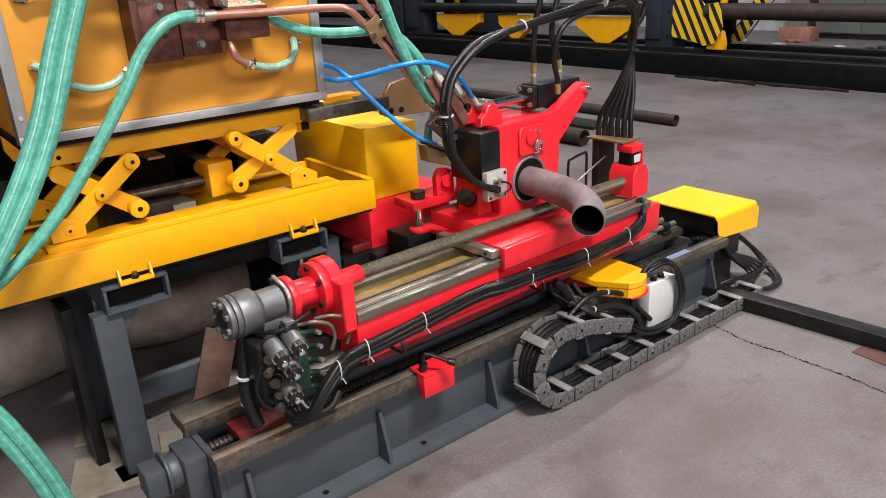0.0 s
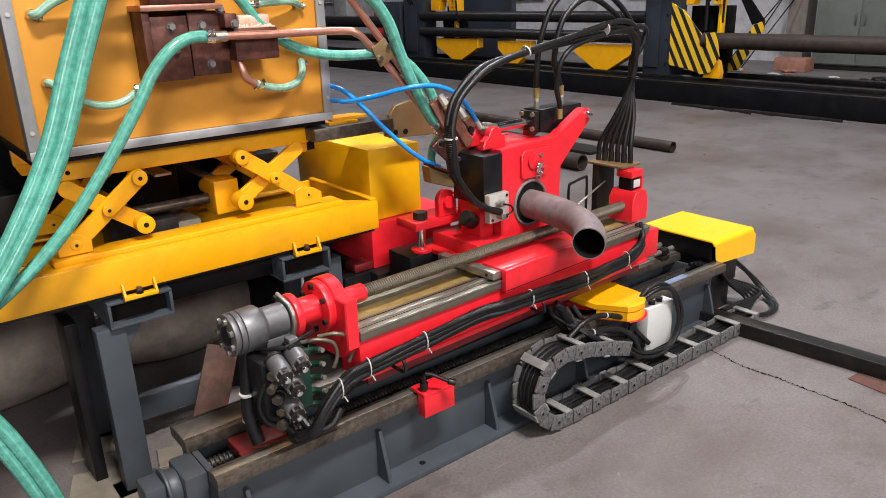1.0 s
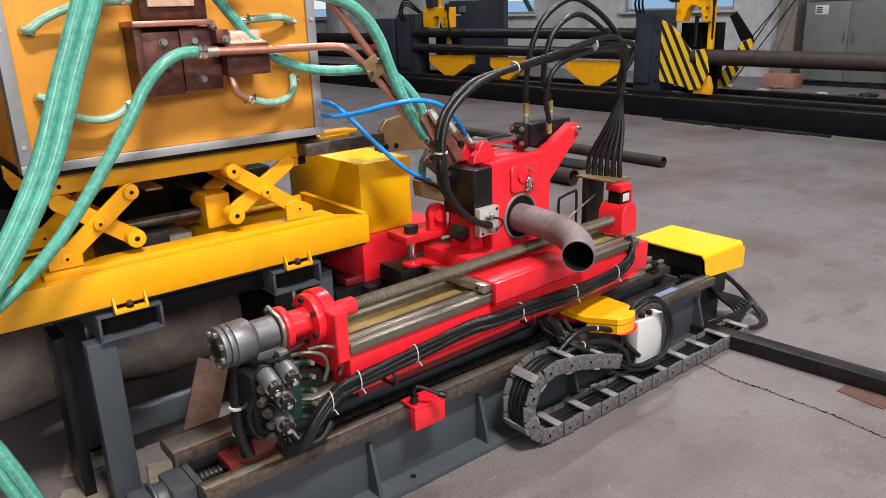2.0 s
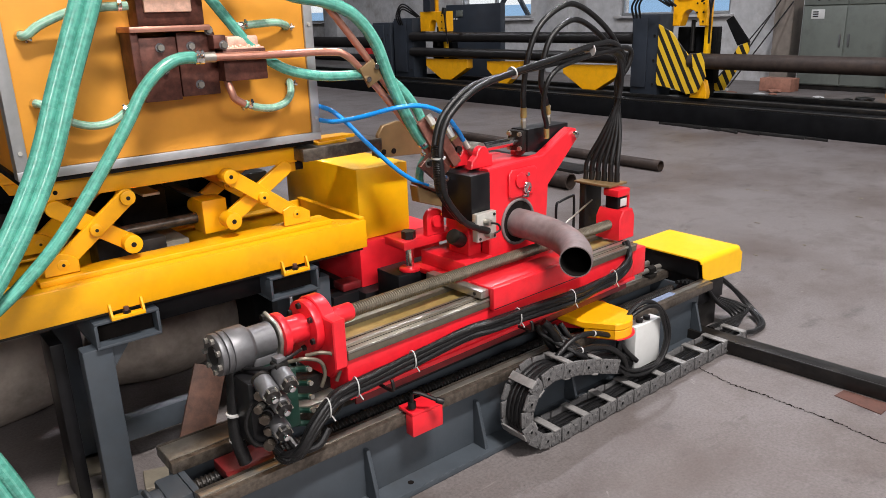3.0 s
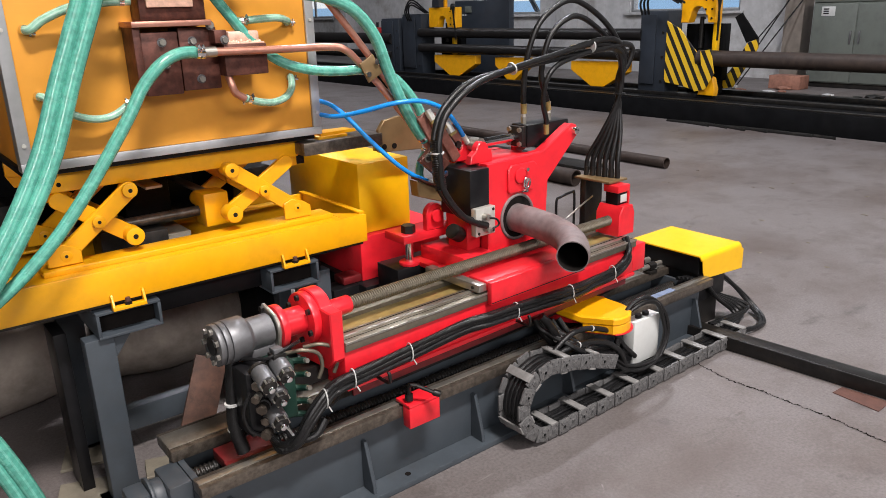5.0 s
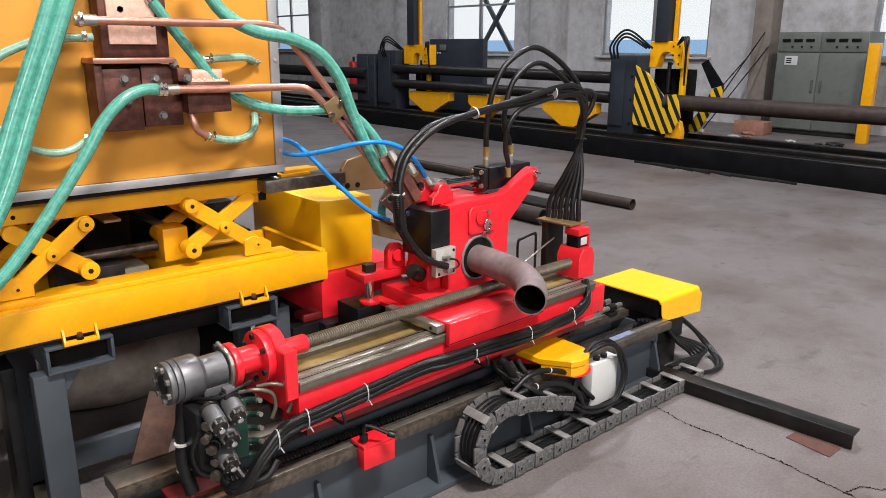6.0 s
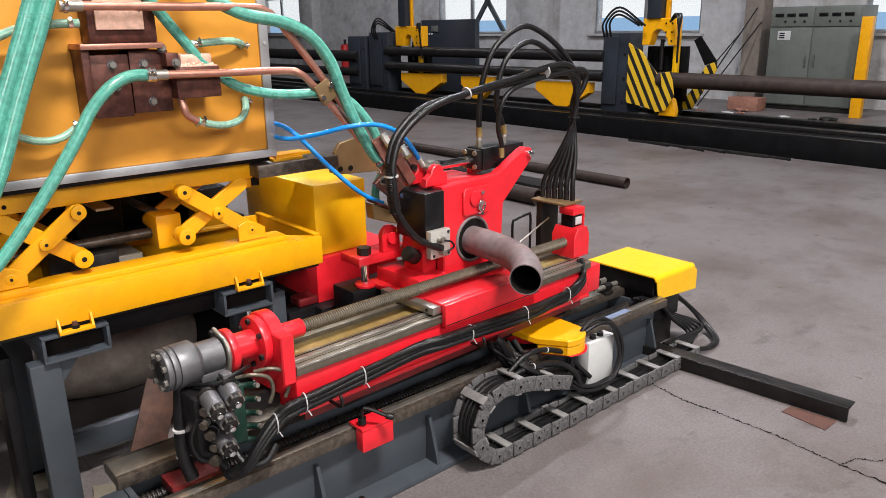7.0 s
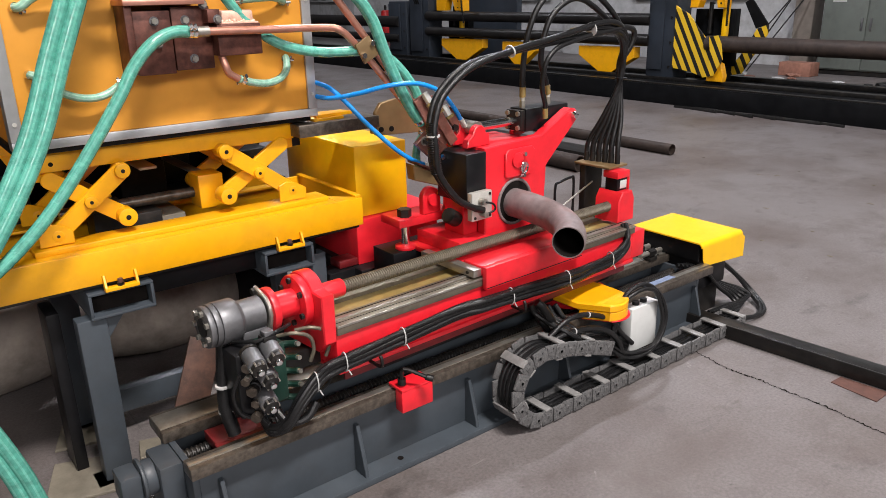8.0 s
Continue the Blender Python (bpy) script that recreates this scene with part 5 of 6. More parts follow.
        part("union", cyl(b - (b - a) * 0.1, b + (b - a).normalized() * 0.035, 0.011, None, 10), PALESTEEL, hs)
    c = thing("hose_clamp_plate", "brass coloured clamp plate round copper tubes and hoses", "clamp", (1.42, 2.28, 1.37))
    bm = box(1.39, 1.455, 2.262, 2.272, 1.345, 1.42, 0.003)
    bmesh.ops.rotate(bm, verts=bm.verts, cent=(1.42, 2.27, 1.38), matrix=Matrix.Rotation(radians(-28), 3, "Y"))
    part("plate", bm, BRONZE, c)
    part("bolt", hexbolt((1.405, 2.262, 1.365), (0, -1, 0), 0.010, 0.01), CHROME, c)
    part("bolt", hexbolt((1.44, 2.262, 1.405), (0, -1, 0), 0.010, 0.01), CHROME, c)


def oriented_box(p0, p1, w, hgt, bevel=0.003, roll=0):
    p0, p1 = Vector(p0), Vector(p1)
    d = p1 - p0
    bm = box(-w / 2, w / 2, -hgt / 2, hgt / 2, 0, d.length, bevel)
    bmesh.ops.transform(bm, verts=bm.verts, matrix=Matrix.Translation(p0) @ d.to_track_quat("Z", "Y").to_matrix().to_4x4() @ Matrix.Rotation(radians(roll), 4, "Z"))
    return bm


def coil_station():
    y = thing("yellow_housing", "yellow steel housing over a red block", "housing", (1.63, 2.75, 0))
    # yellower lemon paint also makes up for front light the hood lacks
    part("hood", box(1.515, 1.765, 2.55, 3.15, 0.70, 0.992, 0.004), LEMON, y)
    part("red_block", box(1.49, 1.90, 2.52, 3.1, 0.51, 0.698, 0.004), RED, y)
    part("pedestal", box(1.46, 2.1, 2.45, 3.1, 0, 0.51, 0.004), DARK, y)
    part("chrome_bar", cyl((1.30, 2.62, 0.66), (1.49, 2.62, 0.66), 0.025, None, 18), CHROME, y)
    part("red_foot", box(1.40, 1.488, 2.52, 2.6, 0.512, 0.545, 0.006), OILSHADERED, y)
    part("red_foot_block", box(1.34, 1.46, 2.5, 2.6, 0.0, 0.51, 0.003), DARK, y)
    k = thing("steel_bar_shelf", "dark ground steel bar carrying yellow shims", "bar", (1.43, 2.55, 1.06))
    part("bar", box(1.24, 1.585, 2.46, 2.60, 1.074, 1.120, 0.003), OILY, k)
    part("shim", box(1.325, 1.45, 2.50, 2.59, 1.120, 1.130, 0.001), YELLOW, k)
    part("shim", prism([(1.34, 2.51), (1.50, 2.52), (1.48, 2.58), (1.36, 2.59)], "z", 1.130, 1.142, 0.001), YELLOW, k)
    part("hanger", box(1.24, 1.29, 2.56, 2.6, 1.03, 1.074, 0.003), DARK, k)
    bp = thing("bronze_plate", "bronze coloured steel plate with bolt holes", "plate", (1.68, 2.5, 1.02))
    part("plate", prism([(1.575, 1.041), (1.785, 1.030), (1.788, 1.09), (1.775, 1.132), (1.674, 1.176), (1.601, 1.164), (1.575, 1.13)], "y", 2.47, 2.49, 0.002), BRONZE, bp)
    part("stay", box(1.60, 1.66, 2.49, 2.56, 1.035, 1.062, 0.002), BRONZE, bp)
    # bolt holes are black discs that carry the shade as colour
    for x, z in ((1.597, 1.062), (1.645, 1.060)):
        part("hole", cyl((x, 2.4675, z), (x, 2.4705, z), 0.011, None, 14), BORE, bp)
    c = thing("induction_coil", "stack of aged copper bars bolted to the induction coil", "induction coil", (1.72, 2.26, 1.0))
    part("bar", oriented_box((1.600, 2.225, 1.205), (1.712, 2.22, 1.022), 0.020, 0.045), COPPERBAR, c)
    part("bar", oriented_box((1.632, 2.205, 1.205), (1.742, 2.20, 1.030), 0.016, 0.040), COPPERBAR, c)
    part("bar", oriented_box((1.672, 2.235, 1.160), (1.762, 2.23, 1.020), 0.022, 0.030), COPPERDARK, c)
    lug = part("lug", prism([(1.617, 1.088), (1.563, 1.047), (1.641, 0.978), (1.707, 1.021)], "y", 2.19, 2.212, 0.002), COPPERDARK, c)
    for x, z in ((1.60, 1.055), (1.645, 1.010)):
        part("washer", cyl((x, 2.187, z), (x, 2.19, z), 0.017, None, 16), STEEL, lug)
        part("bolt", hexbolt((x, 2.187, z), (0, -1, 0), 0.012, 0.012), DARKSTEEL, lug)
    lug = part("lug", prism([(1.70, 1.165), (1.72, 1.12), (1.765, 1.06), (1.775, 1.10), (1.74, 1.165)], "y", 2.20, 2.215, 0.002), COPPERBAR, c)
    part("bolt", hexbolt((1.748, 2.20, 1.085), (0, -1, 0), 0.013, 0.012), DARKSTEEL, lug)
    for p in ((1.618, 2.21, 1.225), (1.650, 2.20, 1.195), (1.705, 2.21, 1.170)):
        f = part("fitting", cyl(p, (p[0] + 0.014, p[1] - 0.015, p[2] - 0.036), 0.014, None, 8), PALESTEEL, c)
        part("collar", cyl((p[0] + 0.014, p[1] - 0.015, p[2] - 0.036), (p[0] + 0.018, p[1] - 0.018, p[2] - 0.044), 0.018, None, 6), BRASSY, f)
    part("guide_bar", prism([(1.578, 0.963), (1.585, 0.902), (1.695, 0.864), (1.695, 0.912)], "y", 2.235, 2.285, 0.003), BRONZE, c, "bronze guide bar")
    part("guide_strip", prism([(1.590, 0.972), (1.590, 0.964), (1.695, 0.913), (1.695, 0.925)], "y", 2.22, 2.29, 0.002), COPPERDARK, c)
    part("coil_lead", tube([(1.76, 2.23, 1.04), (1.80, 2.26, 1.0), (1.83, 2.30, 0.93), (1.86, 2.32, 0.85)], 0.014, 12, 6), COPPER, c)
    for pts in ([(1.786, 1.103), (1.806, 1.100), (1.842, 1.012), (1.822, 1.010)], [(1.824, 1.100), (1.846, 1.092), (1.876, 1.035), (1.858, 1.026)], [(1.766, 1.050), (1.784, 1.046), (1.806, 1.012), (1.786, 1.010)]):
        part("yellow_finger", prism(pts, "y", 2.258, 2.268, 0.001), YELLOW, c)
    r = thing("roller_bracket", "red bracket with clamping studs and guide rollers", "bracket", (1.64, 2.3, 0.51))
    part("top_plate", box(1.53, 1.80, 2.27, 2.40, 0.715, 0.748, 0.003), RED, r)
    part("stud", cyl((1.582, 2.31, 0.63), (1.582, 2.31, 0.775), 0.017, None, 18), CHROME, r)
    part("nut", cyl((1.582, 2.31, 0.748), (1.582, 2.31, 0.778), 0.028, None, 6), DARKSTEEL, r)
    part("collar", cyl((1.582, 2.31, 0.618), (1.582, 2.31, 0.632), 0.042, None, 24, bevel=0.003), RED, r)
    part("lower_block", box(1.50, 1.82, 2.275, 2.42, 0.51, 0.618, 0.004), DARK, r)
    part("lower_post", box(1.52, 1.80, 2.28, 2.42, 0, 0.51, 0.003), DARK, r)
    part("cheek", prism([(1.645, 0.748), (1.73, 0.748), (1.73, 0.80)] + arc(1.687, 0.81, 0.043, 0, 180, 10) + [(1.645, 0.80)], "y", 2.27, 2.30, 0.003), RED, r)
    part("cheek", prism([(1.74, 0.748), (1.80, 0.748), (1.80, 0.80)] + arc(1.77, 0.80, 0.03, 0, 180, 8) + [(1.74, 0.80)], "y", 2.23, 2.26, 0.003), RED, r)
    part("roller", cyl((1.687, 2.255, 0.805), (1.687, 2.27, 0.805), 0.024, None, 18), RED, r)
    part("finger", oriented_box((1.70, 2.25, 0.83), (1.77, 2.22, 0.815), 0.03, 0.01), YELLOW, r)
    part("chuck", oriented_box((1.80, 2.22, 0.75), (1.86, 2.15, 0.80), 0.07, 0.05, 0.006), DARKSTEEL, r)
    part("chuck_ring", cyl((1.80, 2.19, 0.735), (1.82, 2.16, 0.745), 0.025, None, 14), OILY, r)


def under_bed():
    for q, r in (([(-0.6, 3.6, 0.28), (-0.2, 3.42, 0.28), (0.2, 3.42, 0.28), (0.42, 3.52, 0.28), (0.5, 3.8, 0.28)], 0.28), ([(0.70, 3.45, 0.24), (0.92, 3.38, 0.24), (1.16, 3.48, 0.24), (1.3, 3.75, 0.24), (1.32, 4.0, 0.24)], 0.235)):
        e = thing("pipe_elbow", "large weathered steel pipe elbow on the floor", "pipe elbow", (q[0][0], q[0][1], 0), group="pipe elbows")
        part("bend", tube(q, r, 36, 8, hollow=r - 0.02, hold=(0, 0, 1)), OLDPIPE, e)
        for a, b in ((q[0], q[1]), (q[-1], q[-2])):
            d = (Vector(a) - Vector(b)).normalized()
            part("weld_rim", tube([Vector(a) + d * 0.001, Vector(a) + d * 0.02], r - 0.004, 36, smooth=False, hollow=r - 0.02, hold=(0, 0, 1)), DARKSTEEL, e)
    bm = box(-0.06, 0.06, -0.006, 0.006, 0, 0.42, 0.002)
    bmesh.ops.transform(bm, verts=bm.verts, matrix=Matrix.Translation((0.66, 2.45, 0.0)) @ Matrix.Rotation(radians(-20), 4, "X") @ Matrix.Rotation(radians(26), 4, "Y"))
    solo("primer_plate", bm, RUSTLIGHT, "rust primed steel flat leaning under the bed", "plate", (0.74, 2.42, 0))
    for pts in ([(0.20, 2.42), (0.46, 2.36), (0.50, 2.58), (0.28, 2.66)], [(0.30, 2.75), (0.52, 2.70), (0.58, 2.85), (0.36, 2.92)], [(0.53, 2.50), (0.66, 2.46), (0.68, 2.58), (0.56, 2.62)]):
        solo("cardboard_scrap", prism(pts, "z", 0, 0.012, 0.002), WOOD, "beige scrap of dusty cardboard on the floor", "scrap", (pts[0][0], pts[0][1], 0), group="cardboard scraps")
    # made-up dark crates behind the bed, added to darken the view under it
    for x0, x1, y0, y1, z1 in ((-0.6, 0.3, 4.5, 5.2, 0.9), (0.4, 1.3, 4.6, 5.3, 0.7)):
        s = thing("filler_crate", "dark crate added behind the bed to darken the view", "crate", ((x0 + x1) / 2, y0, 0), group="crates")
        for k in range(4):
            part("slat", box(x0, x1, y0, y0 + 0.02, 0.04 + k * z1 / 4, 0.02 + (k + 1) * z1 / 4 - 0.03, 0.002), DARKSTEEL, s)
        part("back", box(x0, x1, y1 - 0.02, y1, 0, z1, 0.002), DARKSTEEL, s)
        for xx in (x0, x1 - 0.04):
            part("upright", box(xx, xx + 0.04, y0 + 0.02, y1 - 0.02, 0, z1, 0.002), DARKSTEEL, s)

    # made-up black frame, added so the gap behind the tray reads dark
    f = thing("rear_frame", "made-up black frame filling the dark gap behind the bed", "machine frame", (0.4, 3.1, 0))
    part("cross_beam", box(-0.8, 1.45, 3.05, 3.30, 0.66, 0.80, 0.004), DARK, f)
    part("back_plate", box(-0.8, 1.45, 3.30, 3.34, 0.80, 1.12, 0.003), BLACKBED, f)
    for k, x in enumerate((-0.7, -0.2, 0.30, 0.80, 1.25)):
        if k in (0, 4):
            part("post", box(x, x + 0.1, 3.06, 3.30, 0, 0.66, 0.004), BLACKBED, f)
        part("drive_block", box(x - 0.05, x + 0.13, 3.06, 3.24, 0.80, 0.94 + 0.05 * (k % 2), 0.006), DARKSTEEL, f)
        part("drive_rod", cyl((x, 2.70 + 0.03 * (k % 2), 0.745), (x + 0.42, 2.70 + 0.03 * (k % 2), 0.745), 0.018, None, 14), (STEEL, DARKSTEEL)[k % 2], f)
    part("slat", box(0.74, 0.80, 2.72, 3.30, 0.99, 1.0, 0.002), PALESTEEL, f)
    part("slat", box(0.92, 0.96, 2.72, 3.30, 0.95, 0.96, 0.002), STEEL, f)
    part("slat_bearer", box(0.6, 1.1, 3.26, 3.30, 0.80, 1.0, 0.002), DARK, f)
    # made-up dark box in place of unidentified dark clutter
    m = thing("clutter_stand_in", "dark box standing in for clutter beside the transformer", "machine cabinet", (-0.2, 3.2, 0))
    part("body", box(-0.7, 0.22, 4.4, 4.9, 0.0, 1.5, 0.01), BLACKBED, m)
    for k in range(5):
        part("rib", box(-0.3 + 0.1 * k, -0.25 + 0.1 * k, 4.38, 4.40, 0.95, 1.45, 0.003), DARKSTEEL, m)
        part("clip", box(0.02, 0.14, 4.37, 4.40, 0.96 + 0.09 * k, 0.91 + 0.09 * k, 0.004), PALESTEEL, m)


# ---- hoses of the arm, drawn in the arm's frame ----
def arm_hoses():
    rng = random.Random(21)
    # six hoses fan out of the post's cap, gather above it and part again over the head
    def fan(k):
        return [(0.062, 0.187 + 0.005 * k, 1.255), (0.046 + 0.004 * k, 0.205 - 0.001 * k, 1.15), (0.012 + 0.008 * k, 0.248 - 0.014 * k, 1.03), (-0.012 + 0.006 * k, 0.300 - 0.028 * k, 0.92), (-0.015 + 0.006 * k, 0.306 - 0.030 * k, 0.836)]

    low = [(-0.83, 0.118, 0.80), (-0.87, 0.125, 0.815), (-0.945, 0.13, 0.86), (-1.03, 0.13, 0.97), (-1.043, 0.13, 1.067), (-1.036, 0.14, 1.143), (-0.985, 0.15, 1.232), (-0.855, 0.15, 1.315)]
    back = [(x, y + 0.026, z + 0.006) for x, y, z in low]
    runs = [
        (0.0120, low + [(-0.654, 0.15, 1.360), (-0.401, 0.15, 1.398), (-0.142, 0.16, 1.436), (-0.02, 0.165, 1.428), (0.056, 0.18, 1.37)] + fan(1)),
        (0.0120, back + [(-0.654, 0.17, 1.352), (-0.401, 0.17, 1.376), (-0.142, 0.17, 1.396), (0.03, 0.17, 1.412), (0.105, 0.175, 1.392), (0.10, 0.185, 1.33)] + fan(4)),
        (0.0115, [(-0.473, 0.27, 1.165), (-0.478, 0.265, 1.282), (-0.467, 0.25, 1.41), (-0.415, 0.24, 1.514), (-0.312, 0.23, 1.579), (-0.22, 0.22, 1.59), (-0.095, 0.2, 1.527), (0.001, 0.18, 1.434), (0.05, 0.185, 1.34)] + fan(2)),
        (0.0115, [(-0.323, 0.27, 1.165), (-0.345, 0.265, 1.22), (-0.393, 0.25, 1.308), (-0.363, 0.24, 1.448), (-0.274, 0.23, 1.52), (-0.18, 0.22, 1.525), (-0.051, 0.2, 1.447), (0.045, 0.19, 1.35)] + fan(3)),
        (0.0100, [(-0.425, 0.19, 1.085), (-0.432, 0.185, 1.14), (-0.458, 0.18, 1.21), (-0.455, 0.165, 1.30), (-0.40, 0.16, 1.352), (-0.28, 0.165, 1.378), (-0.10, 0.17, 1.40), (0.02, 0.18, 1.375)] + fan(0)),
        (0.0110, [(-0.30, 0.178, 1.410), (-0.20, 0.172, 1.420), (-0.05, 0.17, 1.410), (0.052, 0.18, 1.36)] + fan(5)),
    ]
    for r, q in runs:
        hs = thing("hydraulic_hose", "black rubber hydraulic hose looping over the arm", "hose", q[0], ARM, group="hydraulic hoses")
        part("hose", tube(q, r, 12, 8), RUBBER, hs)
        for e, f in ((q[0], q[1]), (q[-1], q[-2])):
            d = (Vector(f) - Vector(e)).normalized()
            part("ferrule", cyl(Vector(e), Vector(e) + d * 0.04, r + 0.0012, None, 12), BRASSY if e[2] > 1 else DARKSTEEL, hs)
    part("spiral_wrap", tube(spline([(x, y + 0.013, z) for x, y, z in low[3:6]], 24), 0.0215, 12, smooth=False, ridges=0.12, hold=(0, 1, 0)), RUBBER, hs, "spiral wrap round two hoses")
    for p, d, r in (((-1.040, 0.146, 1.10), (0, 0, 1), 0.0245), ((-0.654, 0.160, 1.357), (1, 0, 0.3), 0.0235), ((-0.19, 0.167, 1.414), (1, 0, 0.1), 0.0275), ((0.058, 0.195, 1.20), (0, 0, 1), 0.026)):
        v = Vector(d).normalized()
        part("cable_tie", cyl(Vector(p) - v * 0.003, Vector(p) + v * 0.003, r, None, 14), TIE if p[0] < 0 else RUBBER, hs)
    # long bundle tied along the beam's face
    spine = [(-1.81, 0.07, 0.40), (-1.815, 0.04, 0.355), (-1.80, 0.0, 0.338), (-1.775, -0.035, 0.365), (-1.735, -0.05, 0.425), (-1.67, -0.045, 0.475), (-1.62, -0.04, 0.492), (-1.5, -0.034, 0.497), (-1.33, -0.032, 0.505), (-1.1, -0.032, 0.520), (-0.98, -0.052, 0.522), (-0.80, -0.060, 0.520), (-0.53, -0.060, 0.508), (-0.38, -0.04, 0.502), (-0.25, -0.032, 0.505), (-0.17, -0.03, 0.525), (-0.13, -0.025, 0.56), (-0.10, 0.02, 0.60)]
    offs = [(0, 0), (0.014, 0.016), (-0.004, -0.020), (0.012, -0.034), (-0.006, 0.020)]
    for i, (oy, oz) in enumerate(offs):
        q = [(x + rng.uniform(-0.006, 0.006), y - 0.004 + oy * 0.6 + rng.uniform(-0.003, 0.003), z + oz * (0.75 if k > 6 else 0.8 if k > 3 else 0.4) + rng.uniform(-0.003, 0.003)) for k, (x, y, z) in enumerate(spine)]
        hs = thing("beam_cable", "black corrugated cable tied along the red beam", "cable", q[5], ARM, group="beam cables")
        part("cable", tube(q, 0.0105, 10, 22, ridges=0.09 if i != 1 else 0.0), RUBBER, hs)
    for x, z, y in ((-1.675, 0.470, -0.045), (-1.565, 0.494, -0.036), (-1.335, 0.503, -0.03), (-0.86, 0.519, -0.056), (-0.555, 0.507, -0.058), (-0.25, 0.503, -0.03)):
        tl = thing("cable_tie", "white nylon cable tie round the bundle", "cable tie", (x, y, z), ARM, group="cable ties")
        bm = tube([(x + 0.002 * math.cos(radians(a)), y - 0.002 + 0.020 * math.cos(radians(a)), z + 0.032 * math.sin(radians(a))) for a in range(0, 361, 20)], 0.0022, 6, smooth=False)
        part("band", bm, TIE, tl)
        part("tail", cyl((x, y - 0.022, z - 0.02), (x + 0.008, y - 0.026, z - 0.038), 0.0022, None, 6), TIE, tl)
    for x in (-1.45, -0.80):
        solo("cable_hook", tube([(x, -0.004, 0.445), (x, -0.068, 0.448), (x, -0.072, 0.475), (x, -0.066, 0.485)], 0.006, 8, 5), DARKSTEEL, "small dark hook holding the cables", "hook", (x, -0.05, 0.44), ARM, group="hooks")


# ---- drag chain on the floor ----
def drag_chain():
    y0, y1 = 1.742, 1.846
    pts = [(3.16 - 0.055 * k, 0.037) for k in range(26)]
    cx, rz = pts[-1][0], 0.134
    n = 7
    pts += [(cx - rz * 0.98 * math.sin(math.pi * k / n), 0.040 + rz - rz * math.cos(math.pi * k / n)) for k in range(1, n + 1)]
    lx, lz = pts[-1]
    pts += [(lx + 0.055 * k, lz - 0.006 * k - 0.0012 * k * k) for k in range(1, 8)]
    c = thing("drag_chain", "grey dusty plastic cable drag chain lying on the floor", "drag chain", (2.3, 1.86, 0))
    for i, (a, b) in enumerate(zip(pts, pts[1:])):
        d = Vector((b[0] - a[0], 0, b[1] - a[1]))
        ang = math.atan2(d.z, d.x)
        m = Matrix.Translation((a[0], 0, a[1])) @ Matrix.Rotation(-ang, 4, "Y")
        L = d.length
        for y, s in ((y0, -1), (y1, 1)):
            wob = 0.004 * (i % 2) * s
            bm = box(0.0015, L + (0.004 if i > 24 else -0.0005), y - 0.005 + wob, y + 0.005 + wob, -0.030, 0.030, 0.003)
            for px in (0.012, L - 0.012):
                for pz in (-0.019, 0.019):
                    cyl((px, y + wob + s * 0.004, pz), (px, y + wob + s * 0.0085, pz), 0.004, None, 6, bm)
            ya, yb = sorted((y + wob + s * 0.004, y + wob + s * 0.0075))
            box(L * 0.34, L * 0.66, ya, yb, -0.010, 0.010, 0.0015, bm)
            bmesh.ops.transform(bm, verts=bm.verts, matrix=m)
            link = part("side_link", bm, CHAIN, c)
            if s < 0:
                bm = cyl((L * 0.5, y + wob - 0.0045, 0), (L * 0.5, y + wob - 0.0075, 0), 0.006, None, 10)
                bmesh.ops.transform(bm, verts=bm.verts, matrix=m)
                part("pin", bm, DARKSTEEL, link)
        if i % 3 == 0:
            for z in (0.031, -0.031):
                if z > 0 and i < 25:
                    continue
                bm = box(L * 0.5 - 0.017, L * 0.5 + 0.017, y0 - 0.008, y1 + 0.008, z - 0.004, z + 0.004, 0.002)
                bmesh.ops.transform(bm, verts=bm.verts, matrix=m)
                part("cross_bar", bm, CHAINBAR, c)
    rng = random.Random(5)
    for k in range(5):
        y = y0 + 0.015 + 0.0185 * k
        q = [(x, y + rng.uniform(-0.003, 0.003), z + rng.uniform(-0.008, 0.004)) for x, z in pts[::2]]
        q = q[:-2]
        q += [(2.0 + 0.02 * k, y + 0.01, 0.285), (1.95 + 0.025 * k, y + 0.02, 0.33), (1.89 + 0.02 * k, 1.885 + 0.006 * k, 0.385), (1.87 + 0.02 * k, 1.90, 0.43)] if k < 3 else [(2.12, y, 0.235), (2.24, y - 0.01, 0.205), (2.34, 1.83, 0.16), (2.40, 1.83, 0.12)]
        hs = thing("chain_cable", "black cable carried in the drag chain", "cable", q[0], group="chain cables")
        part("cable", tube(q, 0.0095 if k % 2 else 0.0115, 10, 6), RUBBER, hs)
    # cables from the base's end into the chain
    for k in range(5):
        o = 0.016 * k
        q = [(3.02 - 0.01 * k, 1.96 + o, 0.285), (3.09 + o * 0.5, 1.94 + o, 0.26), (3.20 + o, 1.93 + o, 0.15), (3.30 + o * 1.3, 1.91, 0.07 + 0.006 * k), (3.29 + o * 1.3, 1.86, 0.035 + 0.008 * k), (3.20, 1.82 + o * 1.2, 0.045), (3.10, 1.82 + o * 1.3, 0.045)]
        hs = thing("chain_cable", "black cable drooping from the base to the drag chain", "cable", q[0], group="chain cables")
        part("cable", tube(q, 0.010, 10, 8), RUBBER, hs)
    for k in range(2):
        q = [(3.22, 1.99 + 0.02 * k, 0.30), (3.40, 1.96, 0.16), (3.47 + 0.02 * k, 1.90, 0.05), (3.40, 1.80 - 0.02 * k, 0.02), (3.28, 1.76, 0.02), (3.15, 1.78, 0.04)]
        hs = thing("chain_cable", "black cable drooping from the end cover", "cable", q[0], group="chain cables")
        part("cable", tube(q, 0.012, 10, 8), RUBBER, hs)
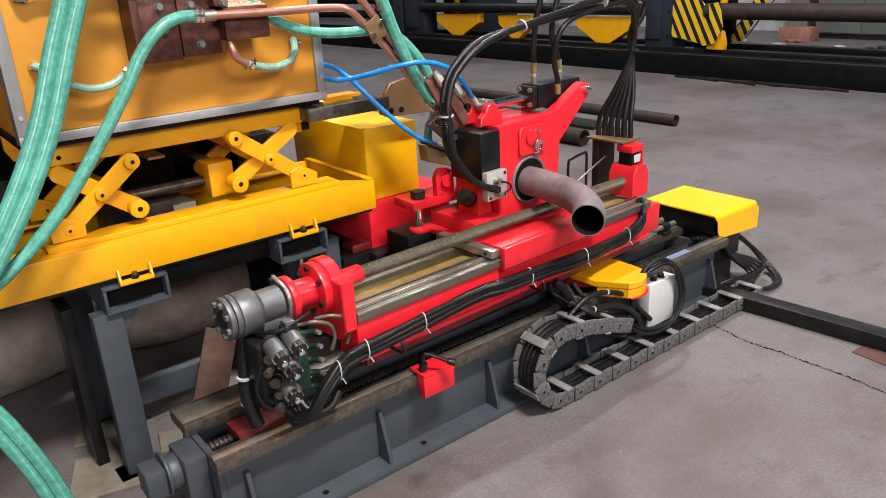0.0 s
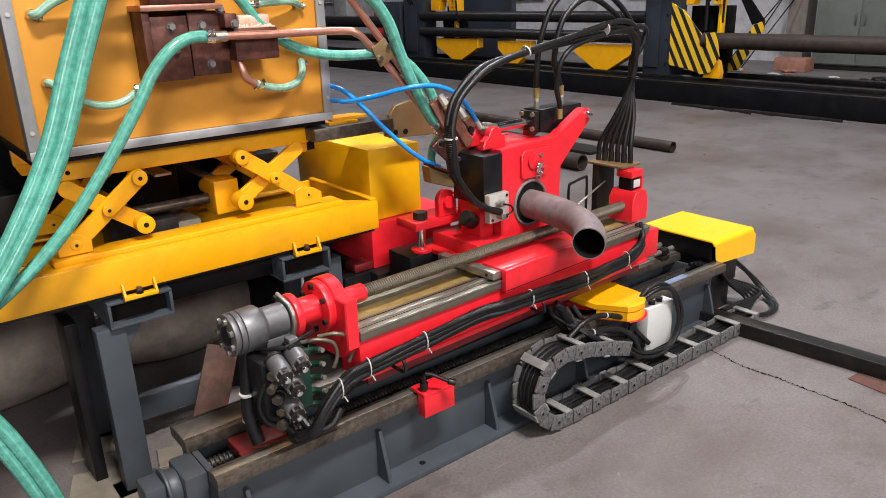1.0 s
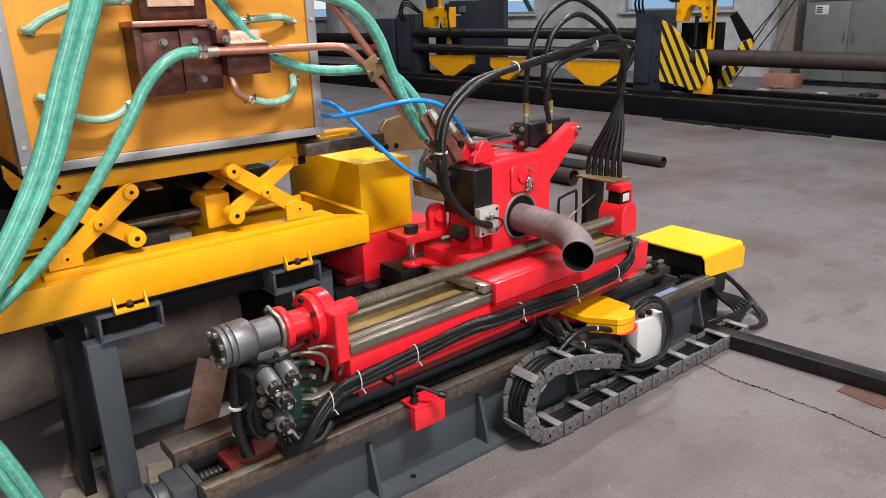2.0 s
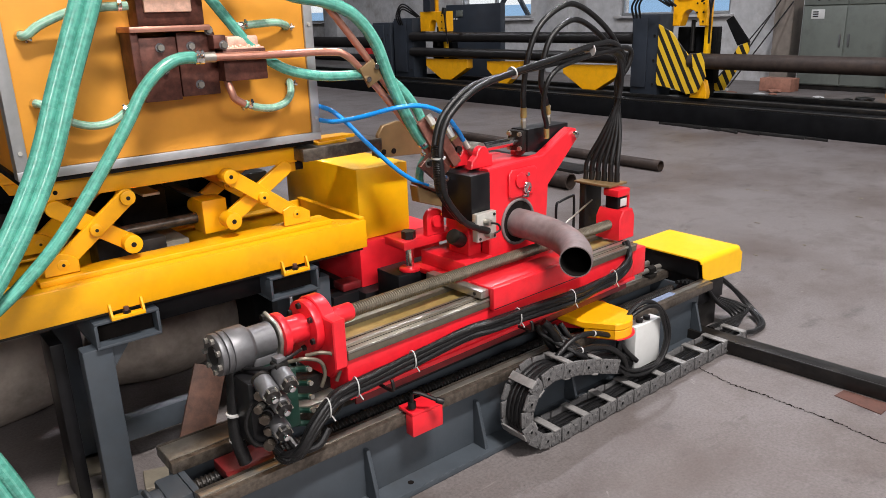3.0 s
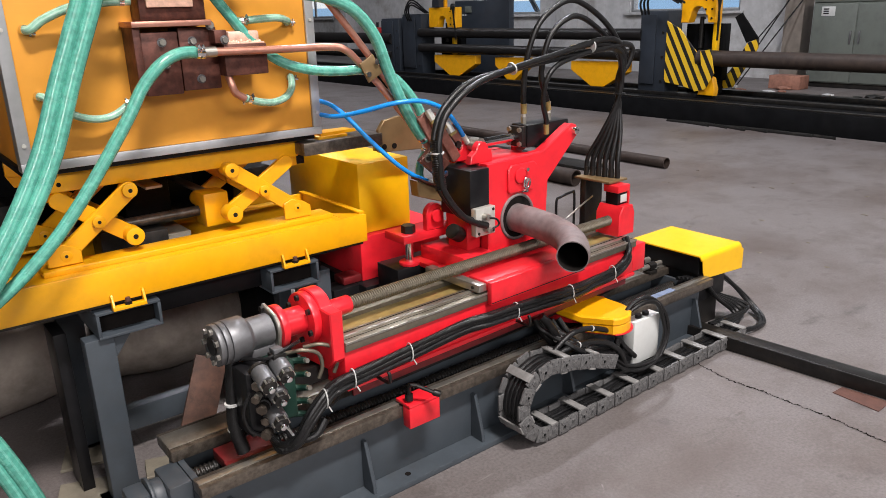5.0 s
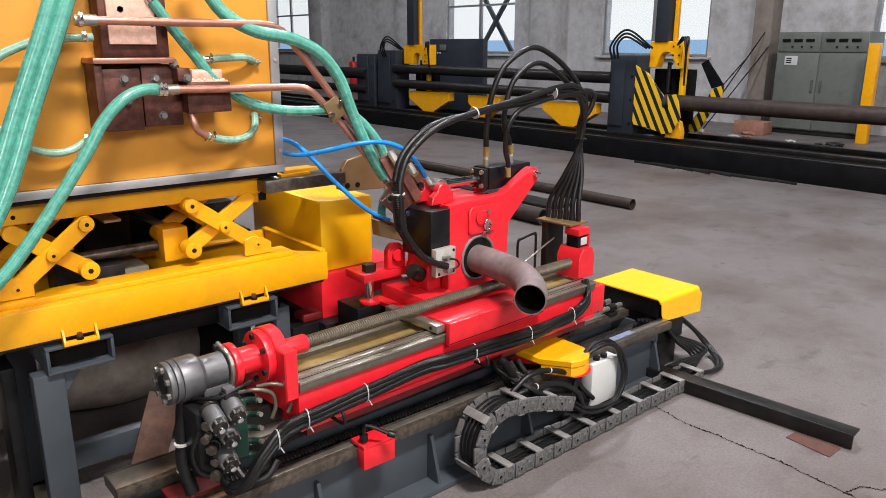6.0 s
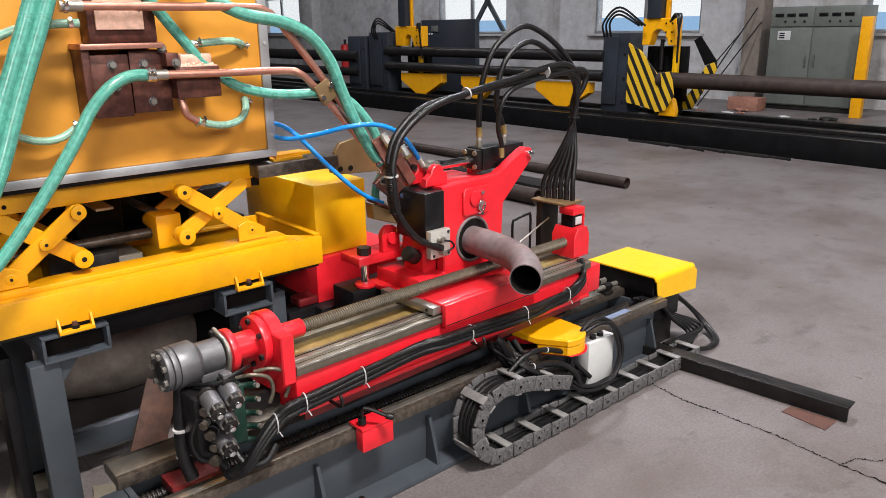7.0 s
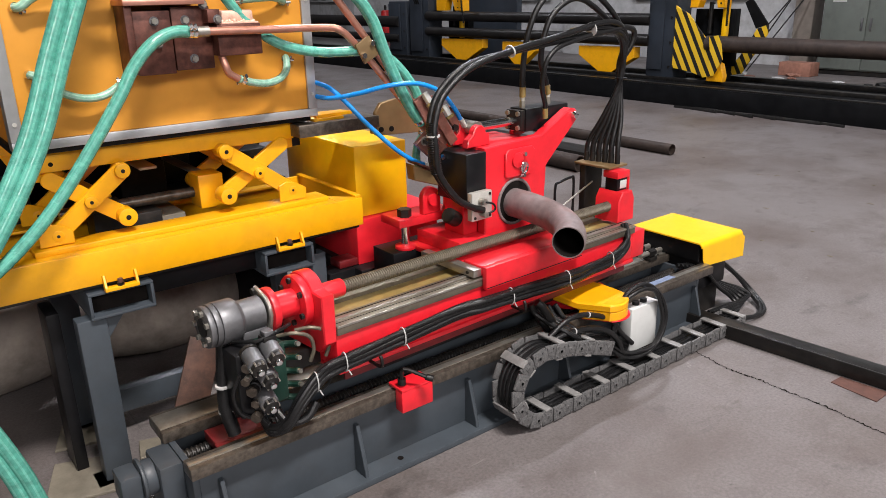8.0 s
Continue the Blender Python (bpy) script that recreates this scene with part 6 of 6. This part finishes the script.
    # loops round the junction box
    for k in range(2):
        o = 0.022 * k
        q = [(2.22 + o, 1.80, 0.19), (2.29, 1.80, 0.36 - o), (2.37, 1.79 - o * 0.3, 0.41 - o), (2.45, 1.78 - o * 0.4, 0.39 - o * 0.5), (2.53 - o, 1.775, 0.31), (2.555 - o, 1.77, 0.21), (2.51 - o, 1.77, 0.12), (2.42, 1.775, 0.085 + o), (2.32, 1.79, 0.10 + o), (2.22, 1.82, 0.17 + o), (2.12, 1.86, 0.22), (2.02, 1.89, 0.25)]
        hs = thing("loop_cable", "black cable looped round the junction box", "cable", q[0], group="loop cables")
        part("cable", tube(q, 0.0095, 10, 8), RUBBER, hs)
    # cables bowing over the chain's upper run
    for q, r in (([(1.85, 1.80, 0.27), (1.893, 1.79, 0.314), (1.988, 1.785, 0.322), (2.138, 1.785, 0.289), (2.253, 1.79, 0.211), (2.31, 1.80, 0.12)], 0.0125),
                 ([(1.873, 1.81, 0.317), (1.967, 1.80, 0.371), (2.081, 1.80, 0.360), (2.22, 1.80, 0.300), (2.294, 1.80, 0.219), (2.372, 1.80, 0.146)], 0.0110),
                 ([(1.86, 1.86, 0.455), (1.885, 1.845, 0.425), (1.931, 1.84, 0.351), (1.962, 1.835, 0.273), (1.968, 1.83, 0.217)], 0.0165)):
        hs = thing("loop_cable", "black hose bowing over the drag chain", "cable", q[0], group="loop cables")
        part("cable", tube(q, r, 12, 8), RUBBER, hs)
        part("cable_tie", cyl(Vector(q[2]), Vector(q[2]) + (Vector(q[3]) - Vector(q[2])).normalized() * 0.006, r + 0.0015, None, 12), TIE, hs)
    for k in range(4):
        q = [(1.90 + 0.03 * k, 1.92 - 0.01 * k, 0.40), (1.93 + 0.03 * k, 1.88 - 0.01 * k, 0.33), (2.0 + 0.03 * k, 1.86 - 0.01 * k, 0.255), (2.10 + 0.02 * k, 1.84, 0.235 - 0.02 * k), (2.22, 1.82, 0.215 - 0.025 * k), (2.32 + 0.01 * k, 1.82, 0.16 - 0.02 * k), (2.38, 1.82, 0.125)]
        hs = thing("loop_cable", "black cable running from the arm to the junction box", "cable", q[0], group="loop cables")
        part("cable", tube(q, 0.0105 if k else 0.016, 10, 8, ridges=0.1 if k == 0 else 0), RUBBER, hs)


bed_frame()
transformer()
coil_station()
under_bed()
arm_hoses()
drag_chain()
